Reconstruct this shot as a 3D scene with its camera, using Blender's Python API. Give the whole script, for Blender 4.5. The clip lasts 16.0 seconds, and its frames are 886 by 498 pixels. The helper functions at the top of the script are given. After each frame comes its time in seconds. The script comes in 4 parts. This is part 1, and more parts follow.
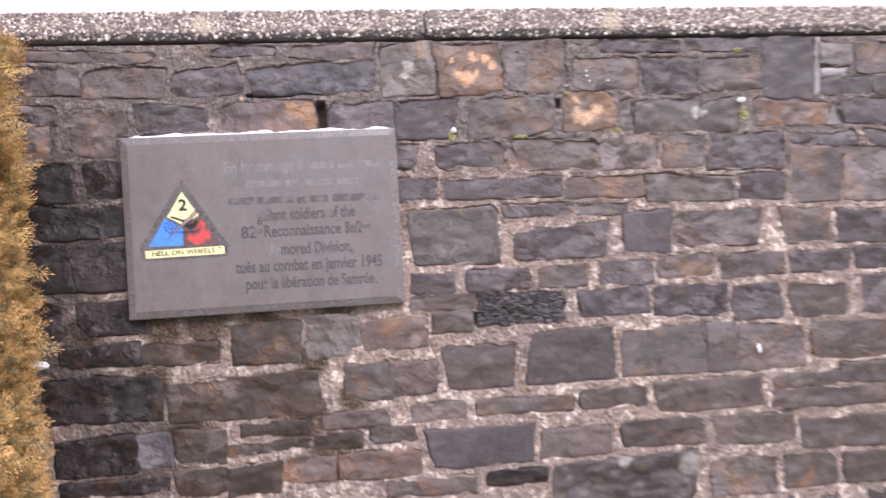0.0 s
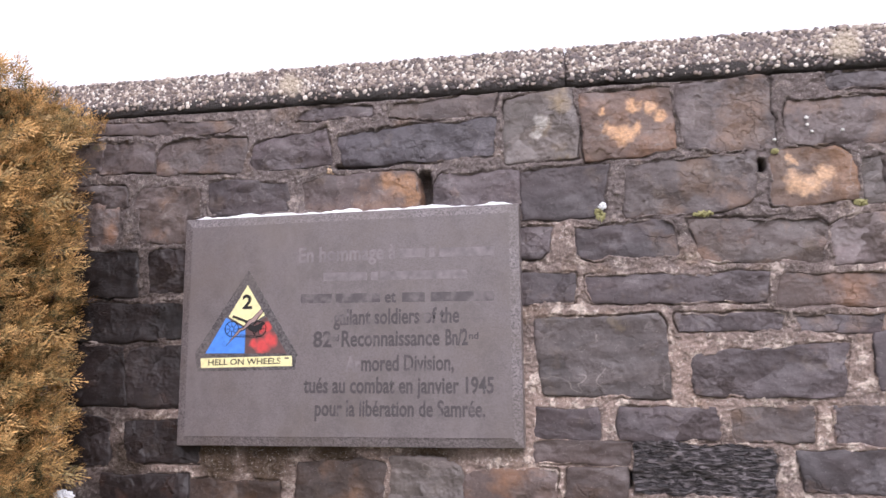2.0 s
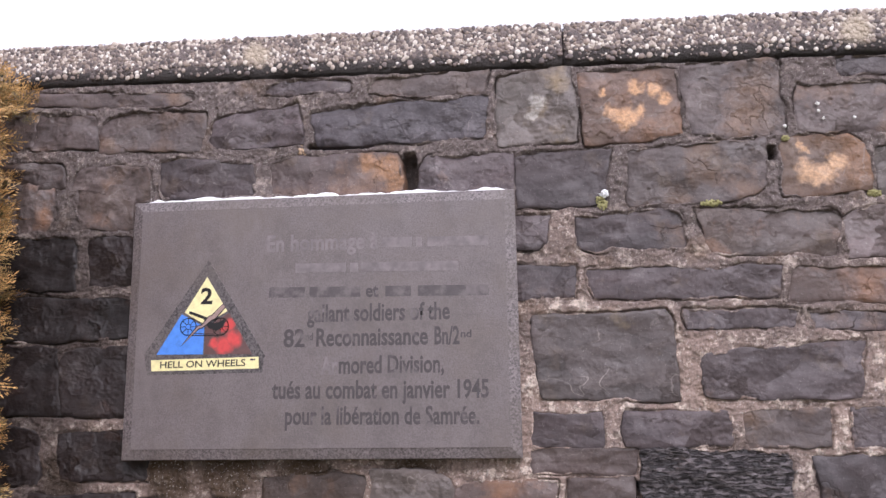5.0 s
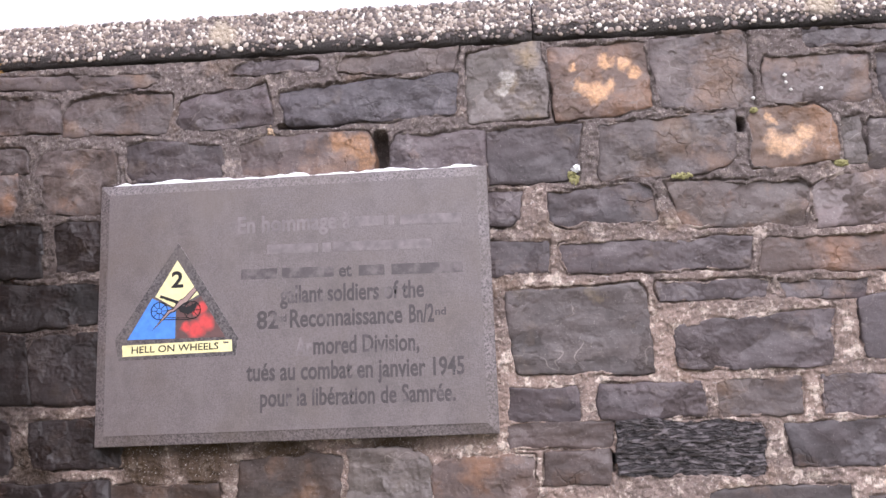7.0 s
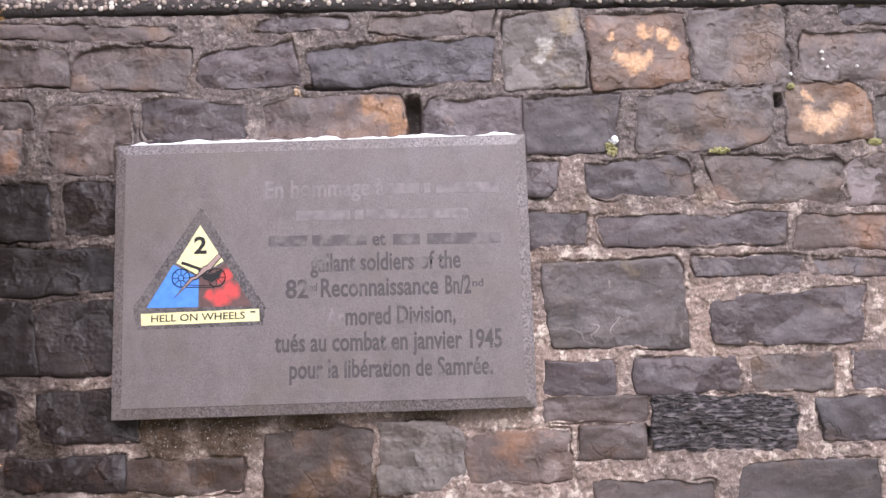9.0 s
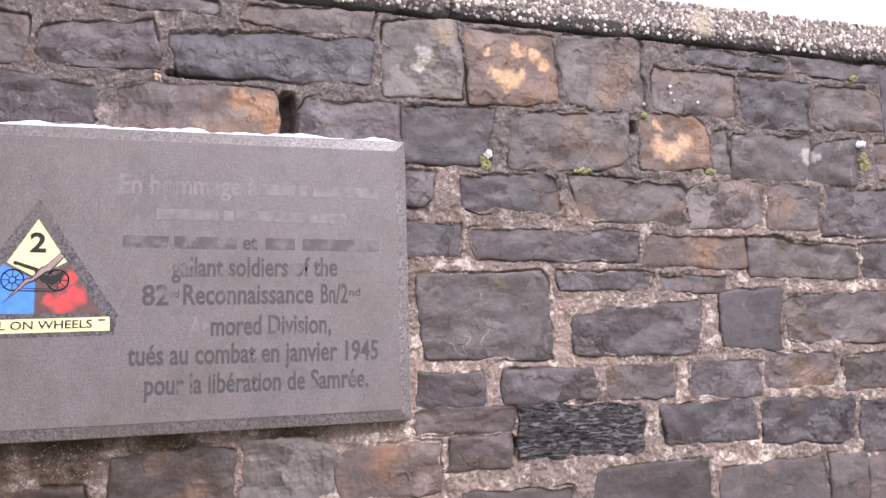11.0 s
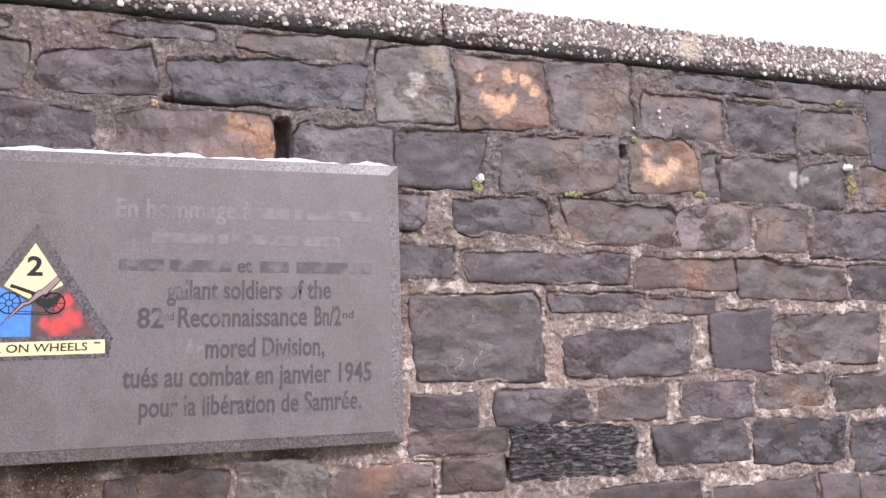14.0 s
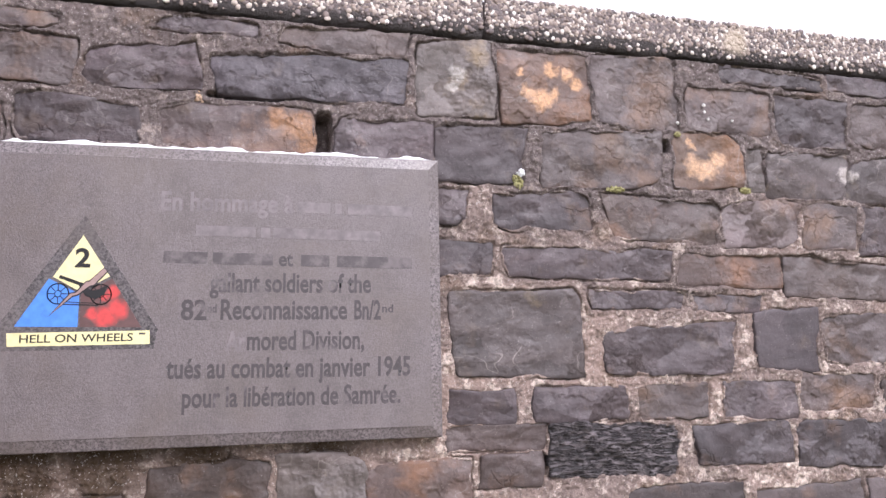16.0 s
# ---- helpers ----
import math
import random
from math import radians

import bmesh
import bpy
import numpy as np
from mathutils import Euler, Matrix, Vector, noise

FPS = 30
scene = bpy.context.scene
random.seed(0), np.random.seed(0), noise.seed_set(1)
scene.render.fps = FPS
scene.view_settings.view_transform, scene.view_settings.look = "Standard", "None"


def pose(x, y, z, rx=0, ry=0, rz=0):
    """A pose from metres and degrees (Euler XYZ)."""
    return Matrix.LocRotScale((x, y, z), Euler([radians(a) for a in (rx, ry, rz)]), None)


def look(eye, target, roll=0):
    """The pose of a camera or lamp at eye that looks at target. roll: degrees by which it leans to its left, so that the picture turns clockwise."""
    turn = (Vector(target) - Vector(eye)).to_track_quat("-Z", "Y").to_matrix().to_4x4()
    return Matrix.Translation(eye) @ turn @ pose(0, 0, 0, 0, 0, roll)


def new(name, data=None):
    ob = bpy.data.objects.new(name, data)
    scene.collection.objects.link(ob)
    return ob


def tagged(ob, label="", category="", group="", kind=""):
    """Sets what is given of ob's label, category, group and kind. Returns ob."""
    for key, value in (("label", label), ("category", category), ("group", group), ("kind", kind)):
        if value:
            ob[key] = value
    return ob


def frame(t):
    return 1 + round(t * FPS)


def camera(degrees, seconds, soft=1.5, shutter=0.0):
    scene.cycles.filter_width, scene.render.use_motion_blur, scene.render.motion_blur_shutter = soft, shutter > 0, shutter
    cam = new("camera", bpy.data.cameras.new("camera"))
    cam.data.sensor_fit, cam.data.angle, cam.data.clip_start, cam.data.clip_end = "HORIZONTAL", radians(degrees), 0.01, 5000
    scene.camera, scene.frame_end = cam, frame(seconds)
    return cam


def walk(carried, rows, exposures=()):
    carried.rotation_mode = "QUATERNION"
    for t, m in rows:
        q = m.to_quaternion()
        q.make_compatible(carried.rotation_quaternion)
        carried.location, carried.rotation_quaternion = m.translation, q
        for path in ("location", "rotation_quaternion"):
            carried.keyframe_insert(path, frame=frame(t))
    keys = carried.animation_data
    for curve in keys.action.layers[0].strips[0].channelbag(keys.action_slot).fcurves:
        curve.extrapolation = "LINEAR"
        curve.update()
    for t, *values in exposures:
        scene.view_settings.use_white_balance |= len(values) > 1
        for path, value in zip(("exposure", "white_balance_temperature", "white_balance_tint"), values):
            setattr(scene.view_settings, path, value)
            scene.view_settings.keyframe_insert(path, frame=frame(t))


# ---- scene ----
cam = camera(59.2, 16.0, shutter=0.4)
PATH = [
    (0, (0.312, -2.043, 1.457), (0.548, -0.057, 1.47), -2.6),
    (0.5, (0.323, -1.783, 1.458), (0.369, 0.214, 1.554), -2.2),
    (1, (0.381, -1.578, 1.446), (0.288, 0.411, 1.63), -1.8),
    (1.5, (0.478, -1.451, 1.48), (0.222, 0.517, 1.732), -0.6),
    (2, (0.584, -1.477, 1.469), (0.195, 0.459, 1.785), 0.2),
    (2.5, (0.62, -1.484, 1.469), (0.249, 0.459, 1.762), 0.5),
    (3, (0.573, -1.435, 1.472), (0.242, 0.515, 1.764), 0.5),
    (3.2, (0.583, -1.411, 1.477), (0.203, 0.531, 1.767), 0.8),
    (5.3, (0.436, -1.351, 1.45), (0.263, 0.611, 1.799), -0.4),
    (5.5, (0.444, -1.351, 1.449), (0.272, 0.612, 1.795), -0.7),
    (6, (0.441, -1.34, 1.443), (0.293, 0.626, 1.782), -1.0),
    (6.5, (0.441, -1.339, 1.437), (0.305, 0.629, 1.767), -0.9),
    (7, (0.448, -1.343, 1.438), (0.317, 0.628, 1.75), -1.6),
    (7.5, (0.44, -1.337, 1.438), (0.313, 0.637, 1.734), -1.3),
    (8, (0.409, -1.338, 1.437), (0.293, 0.64, 1.708), -1.2),
    (8.2, (0.389, -1.343, 1.429), (0.282, 0.636, 1.699), -1.0),
    (10.3, (0.16, -1.245, 1.467), (0.547, 0.708, 1.656), -1.5),
    (10.5, (0.151, -1.254, 1.468), (0.602, 0.683, 1.679), -1.4),
    (11, (0.144, -1.257, 1.453), (0.705, 0.647, 1.699), -1.0),
    (11.5, (0.14, -1.257, 1.453), (0.71, 0.642, 1.712), -0.3),
    (12, (0.141, -1.264, 1.453), (0.68, 0.643, 1.721), 0.0),
    (12.5, (0.136, -1.265, 1.457), (0.69, 0.636, 1.734), -0.2),
    (13, (0.139, -1.265, 1.457), (0.695, 0.634, 1.749), -0.5),
    (13.5, (0.142, -1.269, 1.459), (0.702, 0.628, 1.756), -0.8),
    (14, (0.146, -1.275, 1.455), (0.714, 0.62, 1.752), -1.1),
    (14.5, (0.145, -1.271, 1.452), (0.701, 0.627, 1.748), -1.0),
    (15, (0.15, -1.272, 1.453), (0.669, 0.638, 1.737), -0.5),
    (15.5, (0.147, -1.268, 1.451), (0.637, 0.65, 1.738), -0.5),
    (16, (0.143, -1.27, 1.453), (0.619, 0.651, 1.742), -0.3),
]
walk(cam, [(t, look(eye, target, roll)) for t, eye, target, roll in PATH], [(t, stops, 6050, 19) for t, stops in ((0, 0.95), (1, 1.0), (1.5, 0.95), (2.5, 0.5), (3, 0.55), (5.5, 0.54), (6.5, 0.85), (7, 0.87), (10.5, 1.05), (12, 0.9), (16, 0.9))])

# ---- light: an overcast winter sky ----
world = bpy.data.worlds.new("overcast_sky")
scene.world = world
world.use_nodes = True
wt = world.node_tree
wt.nodes.clear()
sky = wt.nodes.new("ShaderNodeTexSky")
sky.sky_type, sky.sun_disc = "NISHITA", False
sky.sun_elevation, sky.sun_rotation = radians(38), radians(157)
grey = wt.nodes.new("ShaderNodeHueSaturation")
grey.inputs["Saturation"].default_value = 0.25
clear = wt.nodes.new("ShaderNodeBackground")
clear.inputs["Strength"].default_value = 0.06
cloud = wt.nodes.new("ShaderNodeBackground")
cloud.inputs["Color"].default_value = (1.0, 0.965, 0.985, 1)
cloud.inputs["Strength"].default_value = 0.62
both = wt.nodes.new("ShaderNodeAddShader")
wout = wt.nodes.new("ShaderNodeOutputWorld")
wt.links.new(sky.outputs[0], grey.inputs["Color"])
wt.links.new(grey.outputs[0], clear.inputs["Color"])
wt.links.new(clear.outputs[0], both.inputs[0])
wt.links.new(cloud.outputs[0], both.inputs[1])
wt.links.new(both.outputs[0], wout.inputs[0])

sun = new("sun", bpy.data.lights.new("sun", "SUN"))
sun.data.energy, sun.data.angle, sun.data.color = 1.5, radians(22), (1.0, 0.95, 0.91)
sun.matrix_world = look((1.8, -4.2, 4.6), (0, 0, 1.0))


# ---- materials ----
class Mat:
    """A small builder for node materials in world coordinates."""

    def __init__(self, name, rough=0.7, spec=0.35, metal=0.0):
        self.m = bpy.data.materials.new(name)
        self.m.use_nodes = True
        self.t = self.m.node_tree
        self.b = self.t.nodes["Principled BSDF"]
        self.b.inputs["Roughness"].default_value = rough
        self.b.inputs["Specular IOR Level"].default_value = spec
        self.b.inputs["Metallic"].default_value = metal
        self.pos = self.node("ShaderNodeNewGeometry").outputs["Position"]
        self.height = None

    def node(self, kind):
        return self.t.nodes.new(kind)

    def put(self, socket, value):
        if isinstance(value, bpy.types.NodeSocket):
            self.t.links.new(value, socket)
        elif isinstance(value, tuple) and len(value) == 3 and socket.type == "RGBA":
            socket.default_value = (*value, 1)
        else:
            socket.default_value = value

    def math(self, op, a, b=0.0, c=0.0, clamp=False):
        n = self.node("ShaderNodeMath")
        n.operation, n.use_clamp = op, clamp
        for i, v in enumerate((a, b, c)):
            self.put(n.inputs[i], v)
        return n.outputs[0]

    def vec(self, op, a, b):
        n = self.node("ShaderNodeVectorMath")
        n.operation = op
        self.put(n.inputs[0], a), self.put(n.inputs[1], b)
        return n.outputs["Value"] if op == "DISTANCE" else n.outputs[0]

    def own(self):
        """Shift the pattern from object to object."""
        r = self.node("ShaderNodeObjectInfo").outputs["Random"]
        c = self.node("ShaderNodeCombineXYZ")
        self.put(c.inputs[0], self.math("MULTIPLY", r, 37.0)), self.put(c.inputs[2], self.math("MULTIPLY", r, 91.0))
        self.free = self.vec("ADD", self.pos, c.outputs[0])
        return r

    def noise(self, scale, detail=4.0, rough=0.6, stretch=None, at=None, colour=False):
        n = self.node("ShaderNodeTexNoise")
        n.inputs["Scale"].default_value, n.inputs["Detail"].default_value, n.inputs["Roughness"].default_value = scale, detail, rough
        p = at or self.pos
        self.put(n.inputs["Vector"], self.vec("MULTIPLY", p, stretch) if stretch else p)
        return n.outputs["Color" if colour else "Fac"]

    def step(self, value, lo, hi, a=0.0, b=1.0):
        n = self.node("ShaderNodeMapRange")
        self.put(n.inputs["Value"], value)
        for k, v in (("From Min", lo), ("From Max", hi), ("To Min", a), ("To Max", b)):
            n.inputs[k].default_value = v
        return n.outputs[0]

    def mix(self, fac, a, b, blend="MIX"):
        n = self.node("ShaderNodeMix")
        n.data_type, n.blend_type = "RGBA", blend
        self.put(n.inputs["Factor"], fac), self.put(n.inputs["A"], a), self.put(n.inputs["B"], b)
        return n.outputs["Result"]

    def spots(self, places, wobble=0.035, scale=45.0, soft=0.5):
        """A mask of blotches with ragged rims: (x, z, radius) each."""
        bent = self.vec("ADD", self.pos, self.vec("MULTIPLY", self.vec("SUBTRACT", self.noise(scale, 3, colour=True), (0.5, 0.5, 0.5)), (wobble, 0, wobble)))
        flat = self.vec("MULTIPLY", bent, (1, 0, 1))
        mask = None
        for x, z, r in places:
            m = self.step(self.vec("DISTANCE", flat, (x, 0, z)), r, r * soft)
            mask = m if mask is None else self.math("MAXIMUM", mask, m)
        return mask

    def facets(self, scale, at, bend=0.03):
        """The height of a broken rock face: flat tilted facets with sharp borders."""
        p = self.vec("ADD", at, self.vec("MULTIPLY", self.vec("SUBTRACT", self.noise(scale * 1.3, 3, at=at, colour=True), (0.5, 0.5, 0.5)), (bend, bend, bend)))
        v = self.node("ShaderNodeTexVoronoi")
        v.inputs["Scale"].default_value = scale
        self.put(v.inputs["Vector"], self.vec("MULTIPLY", p, (0.75, 1, 1.15)))
        tilt = self.vec("SUBTRACT", v.outputs["Color"], (0.5, 0.5, 0.5))
        local = self.vec("SUBTRACT", self.vec("MULTIPLY", p, (0.75, 1, 1.15)), v.outputs["Position"])
        n = self.node("ShaderNodeVectorMath")
        n.operation = "DOT_PRODUCT"
        self.put(n.inputs[0], tilt), self.put(n.inputs[1], local)
        return n.outputs["Value"]

    def ledges(self, scale, at, bend, lie):
        """The level of each layer of a cleft face: flat patches with crisp, ragged borders."""
        p = self.vec("ADD", at, self.vec("MULTIPLY", self.vec("SUBTRACT", self.noise(scale * 1.1, 5, 0.62, at=at, colour=True), (0.5, 0.5, 0.5)), (bend, bend, bend)))
        v = self.node("ShaderNodeTexVoronoi")
        v.inputs["Scale"].default_value = scale
        self.put(v.inputs["Vector"], self.vec("MULTIPLY", p, lie))
        n = self.node("ShaderNodeSeparateColor")
        self.put(n.inputs[0], v.outputs["Color"])
        return n.outputs[0]

    def cracks(self, scale, width, at, bend=0.03):
        """A mask of hairline cracks."""
        p = self.vec("ADD", at, self.vec("MULTIPLY", self.vec("SUBTRACT", self.noise(scale * 1.6, 4, at=at, colour=True), (0.5, 0.5, 0.5)), (bend, bend, bend)))
        v = self.node("ShaderNodeTexVoronoi")
        v.feature = "DISTANCE_TO_EDGE"
        v.inputs["Scale"].default_value = scale
        self.put(v.inputs["Vector"], p)
        return self.step(v.outputs["Distance"], width * scale, 0.0)

    def bump(self, *layers):
        total = None
        for value, depth in layers:
            v = self.math("MULTIPLY", value, depth)
            total = v if total is None else self.math("ADD", total, v)
        n = self.node("ShaderNodeBump")
        n.inputs["Distance"].default_value = 1.0
        self.put(n.inputs["Height"], total)
        self.put(self.b.inputs["Normal"], n.outputs[0])

    def done(self, colour, rough=None):
        self.put(self.b.inputs["Base Color"], colour)
        if rough is not None:
            self.put(self.b.inputs["Roughness"], rough)
        return self.m


def stone_material(name, main, other, rust=0.0, rust_colour=(0.28, 0.13, 0.06), pale=0.25, layered=False, hackly=1.0, lie=(0.6, 1, 1.25), blotch=(), blotch_colour=(0.5, 0.3, 0.16)):
    m = Mat(name, 0.55, 0.5)
    r = m.own()
    big = m.noise(7, 4, at=m.free)
    mid = m.noise(26, 4, 0.55, at=m.free)
    fine = m.noise(170, 5, 0.7, at=m.free)
    cleft = m.noise(12, 3, 0.45, (1.0, 1.0, 1.3), m.free)
    crease = m.noise(17, 2, 0.4, (1.0, 1.0, 1.35), m.free)
    crease = m.math("ABSOLUTE", m.math("SUBTRACT", crease, 0.5))
    lift = min(1.0, main[0] / 0.075)
    bands = m.noise(10, 5, 0.62, (0.4, 1, 1.5), m.free)
    ledge, chips = m.ledges(11, m.free, 0.09, lie), m.ledges(30, m.free, 0.035, lie)
    c = m.mix(m.step(big, 0.35, 0.65), main, other)
    c = m.mix(m.step(bands, 0.52, 0.68, 0, 0.45), c, tuple(1.25 * v + w for v, w in zip(main, (0.026 * lift, 0.014 * lift, 0.013 * lift))))
    c = m.mix(m.step(bands, 0.46, 0.34, 0, 0.5), c, tuple(0.68 * v for v in main))
    c = m.mix(m.step(mid, 0.5, 0.75, 0, 0.3), c, tuple(0.6 * v for v in main))
    crack = m.math("MULTIPLY", m.cracks(13, 0.0016, m.free, 0.05), m.step(m.noise(9, 3, at=m.free), 0.56, 0.63))
    if rust:
        c = m.mix(m.math("MULTIPLY", m.step(m.noise(9, 5, 0.6, at=m.free), 0.62 - 0.3 * rust, 0.72 - 0.2 * rust), 0.85), c, rust_colour)
    c = m.mix(m.step(m.noise(34, 7, 0.72, at=m.free), 0.6, 0.72, 0, pale * lift), c, (0.36, 0.32, 0.31))
    c = m.mix(m.step(m.noise(16, 4, at=m.free), 0.6, 0.72, 0, 0.3 * lift), c, (0.22, 0.16, 0.11))
    c = m.mix(m.math("MULTIPLY", m.step(crease, 0.012, 0.0, 0, (0.85 if pale >= 0.3 else 0.45 if pale > 0.2 else 0.25) * lift), m.step(big, 0.5, 0.6)), c, (0.30, 0.26, 0.24))
    if blotch:
        c = m.mix(m.math("MULTIPLY", m.spots(blotch), m.step(fine, 0.3, 0.6, 0.6, 1.0)), c, blotch_colour)
    c = m.mix(m.step(m.noise(330, 2, at=m.free), 0.66, 0.74, 0, 0.35 * lift), c, (0.5, 0.46, 0.43))
    c = m.mix(m.math("MULTIPLY", crack, 0.26), c, (0.02, 0.017, 0.017))
    c = m.mix(1.0, c, m.step(r, 0, 1, 0.69, 1.11), "MULTIPLY")
    c = m.mix(1.0, c, m.step(ledge, 0, 1, 0.82, 1.18), "MULTIPLY")
    c = m.mix(1.0, c, m.step(fine, 0.25, 0.75, 0.80, 1.20), "MULTIPLY")
    layers = [(cleft, 0.0024), (ledge, 0.0042 * hackly), (chips, m.step(big, 0.46, 0.52, 0.0, 0.0028 * hackly)), (m.facets(15, m.free, 0.05), m.step(r, 0.1, 0.9, 0.10 * hackly, 0.42 * hackly)), (m.facets(44, m.free, 0.02), m.step(big, 0.5, 0.54, 0.0, 0.34 * hackly)), (bands, 0.0030), (crack, -0.0012), (mid, 0.0016), (fine, 0.0007)]
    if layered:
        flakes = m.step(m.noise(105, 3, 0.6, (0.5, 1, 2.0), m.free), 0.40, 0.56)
        # gaps between the flakes painted near black, for the shade in them
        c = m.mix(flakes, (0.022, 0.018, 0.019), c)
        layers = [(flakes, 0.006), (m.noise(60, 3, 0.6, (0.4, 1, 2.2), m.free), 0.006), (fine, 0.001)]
    m.bump(*layers)
    return m.done(c, m.step(mid, 0.3, 0.7, 0.42, 0.68))


STONE = {
    "g": stone_material("grey_slate", (0.079, 0.062, 0.066), (0.112, 0.088, 0.090), 0.06, (0.16, 0.105, 0.08)),
    "s": stone_material("blue_grey_slate", (0.088, 0.076, 0.086), (0.118, 0.102, 0.112), 0.0, pale=0.25, hackly=0.9),
    "f": stone_material("smooth_dark_slate", (0.070, 0.056, 0.061), (0.084, 0.068, 0.072), 0.0, pale=0.12, hackly=0.1),
    "c": stone_material("smooth_cement", (0.30, 0.262, 0.265), (0.34, 0.30, 0.30), 0.0, pale=0.1, hackly=0.05),
    "n": stone_material("brown_grey_sandstone", (0.104, 0.081, 0.080), (0.140, 0.109, 0.100), 0.36, (0.19, 0.118, 0.080)),
    "p": stone_material("purple_grey_sandstone", (0.090, 0.072, 0.072), (0.108, 0.086, 0.084), 0.12, (0.2, 0.13, 0.1), 0.15, hackly=0.4),
    "t": stone_material("tan_grey_sandstone", (0.150, 0.126, 0.114), (0.120, 0.100, 0.094), 0.2, (0.27, 0.2, 0.12), 0.4, blotch=((0.485, 1.952, 0.020), (0.475, 1.93, 0.012)), blotch_colour=(0.40, 0.37, 0.34)),
    "o": stone_material("olive_grey_sandstone", (0.078, 0.063, 0.062), (0.104, 0.084, 0.080), 0.1, (0.2, 0.15, 0.09), 0.3, hackly=0.5, blotch=((1.273, 1.812, 0.018), (1.29, 1.81, 0.012), (1.20, 0.86, 0.035), (1.02, 0.885, 0.022)), blotch_colour=(0.42, 0.38, 0.35)),
    "b": stone_material("brown_ironstone", (0.100, 0.078, 0.075), (0.142, 0.106, 0.092), 0.28, (0.25, 0.135, 0.08)),
    "r": stone_material("rusty_ironstone", (0.118, 0.088, 0.082), (0.160, 0.108, 0.090), 0.5, (0.25, 0.130, 0.075)),
    "R": stone_material("orange_stained_ironstone", (0.125, 0.088, 0.078), (0.175, 0.11, 0.08), 0.4, (0.25, 0.135, 0.08), blotch=((0.614, 1.928, 0.019), (0.640, 1.920, 0.024), (0.661, 1.930, 0.014), (0.655, 1.972, 0.017), (0.69, 1.97, 0.016), (0.705, 1.95, 0.016), (0.598, 1.965, 0.010)), blotch_colour=(0.62, 0.36, 0.19)),
    "O": stone_material("orange_ironstone", (0.150, 0.10, 0.078), (0.20, 0.12, 0.078), 0.45, (0.30, 0.155, 0.08), blotch=((0.938, 1.815, 0.024), (0.965, 1.81, 0.022), (0.985, 1.825, 0.022), (0.955, 1.80, 0.02), (0.932, 1.855, 0.012)), blotch_colour=(0.68, 0.42, 0.24)),
    "q": stone_material("half_rusted_slate", (0.088, 0.066, 0.064), (0.112, 0.082, 0.074), 0.42, (0.17, 0.10, 0.068), blotch=((0.212, 1.840, 0.034), (0.180, 1.85, 0.022), (0.226, 1.815, 0.026)), blotch_colour=(0.30, 0.165, 0.09)),
    "v": stone_material("upright_cleft_slate", (0.080, 0.066, 0.070), (0.108, 0.088, 0.092), 0.05, (0.15, 0.10, 0.08), 0.2, hackly=1.5, lie=(1.5, 1, 0.4)),
    "w": stone_material("wet_brown_slate", (0.052, 0.036, 0.030), (0.072, 0.048, 0.038), 0.18, (0.13, 0.072, 0.04), 0.12, hackly=0.7),
    "l": stone_material("brown_slate", (0.084, 0.062, 0.058), (0.106, 0.078, 0.071), 0.12, (0.17, 0.105, 0.075), 0.15, hackly=0.5),
    # damp rock, darkened further to carry the shade of the hedge
    "d": stone_material("dark_damp_shaded_slate", (0.017, 0.012, 0.012), (0.032, 0.023, 0.022), 0.15, (0.07, 0.036, 0.025), 0.08),
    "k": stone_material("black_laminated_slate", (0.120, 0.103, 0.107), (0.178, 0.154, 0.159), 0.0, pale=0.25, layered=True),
}


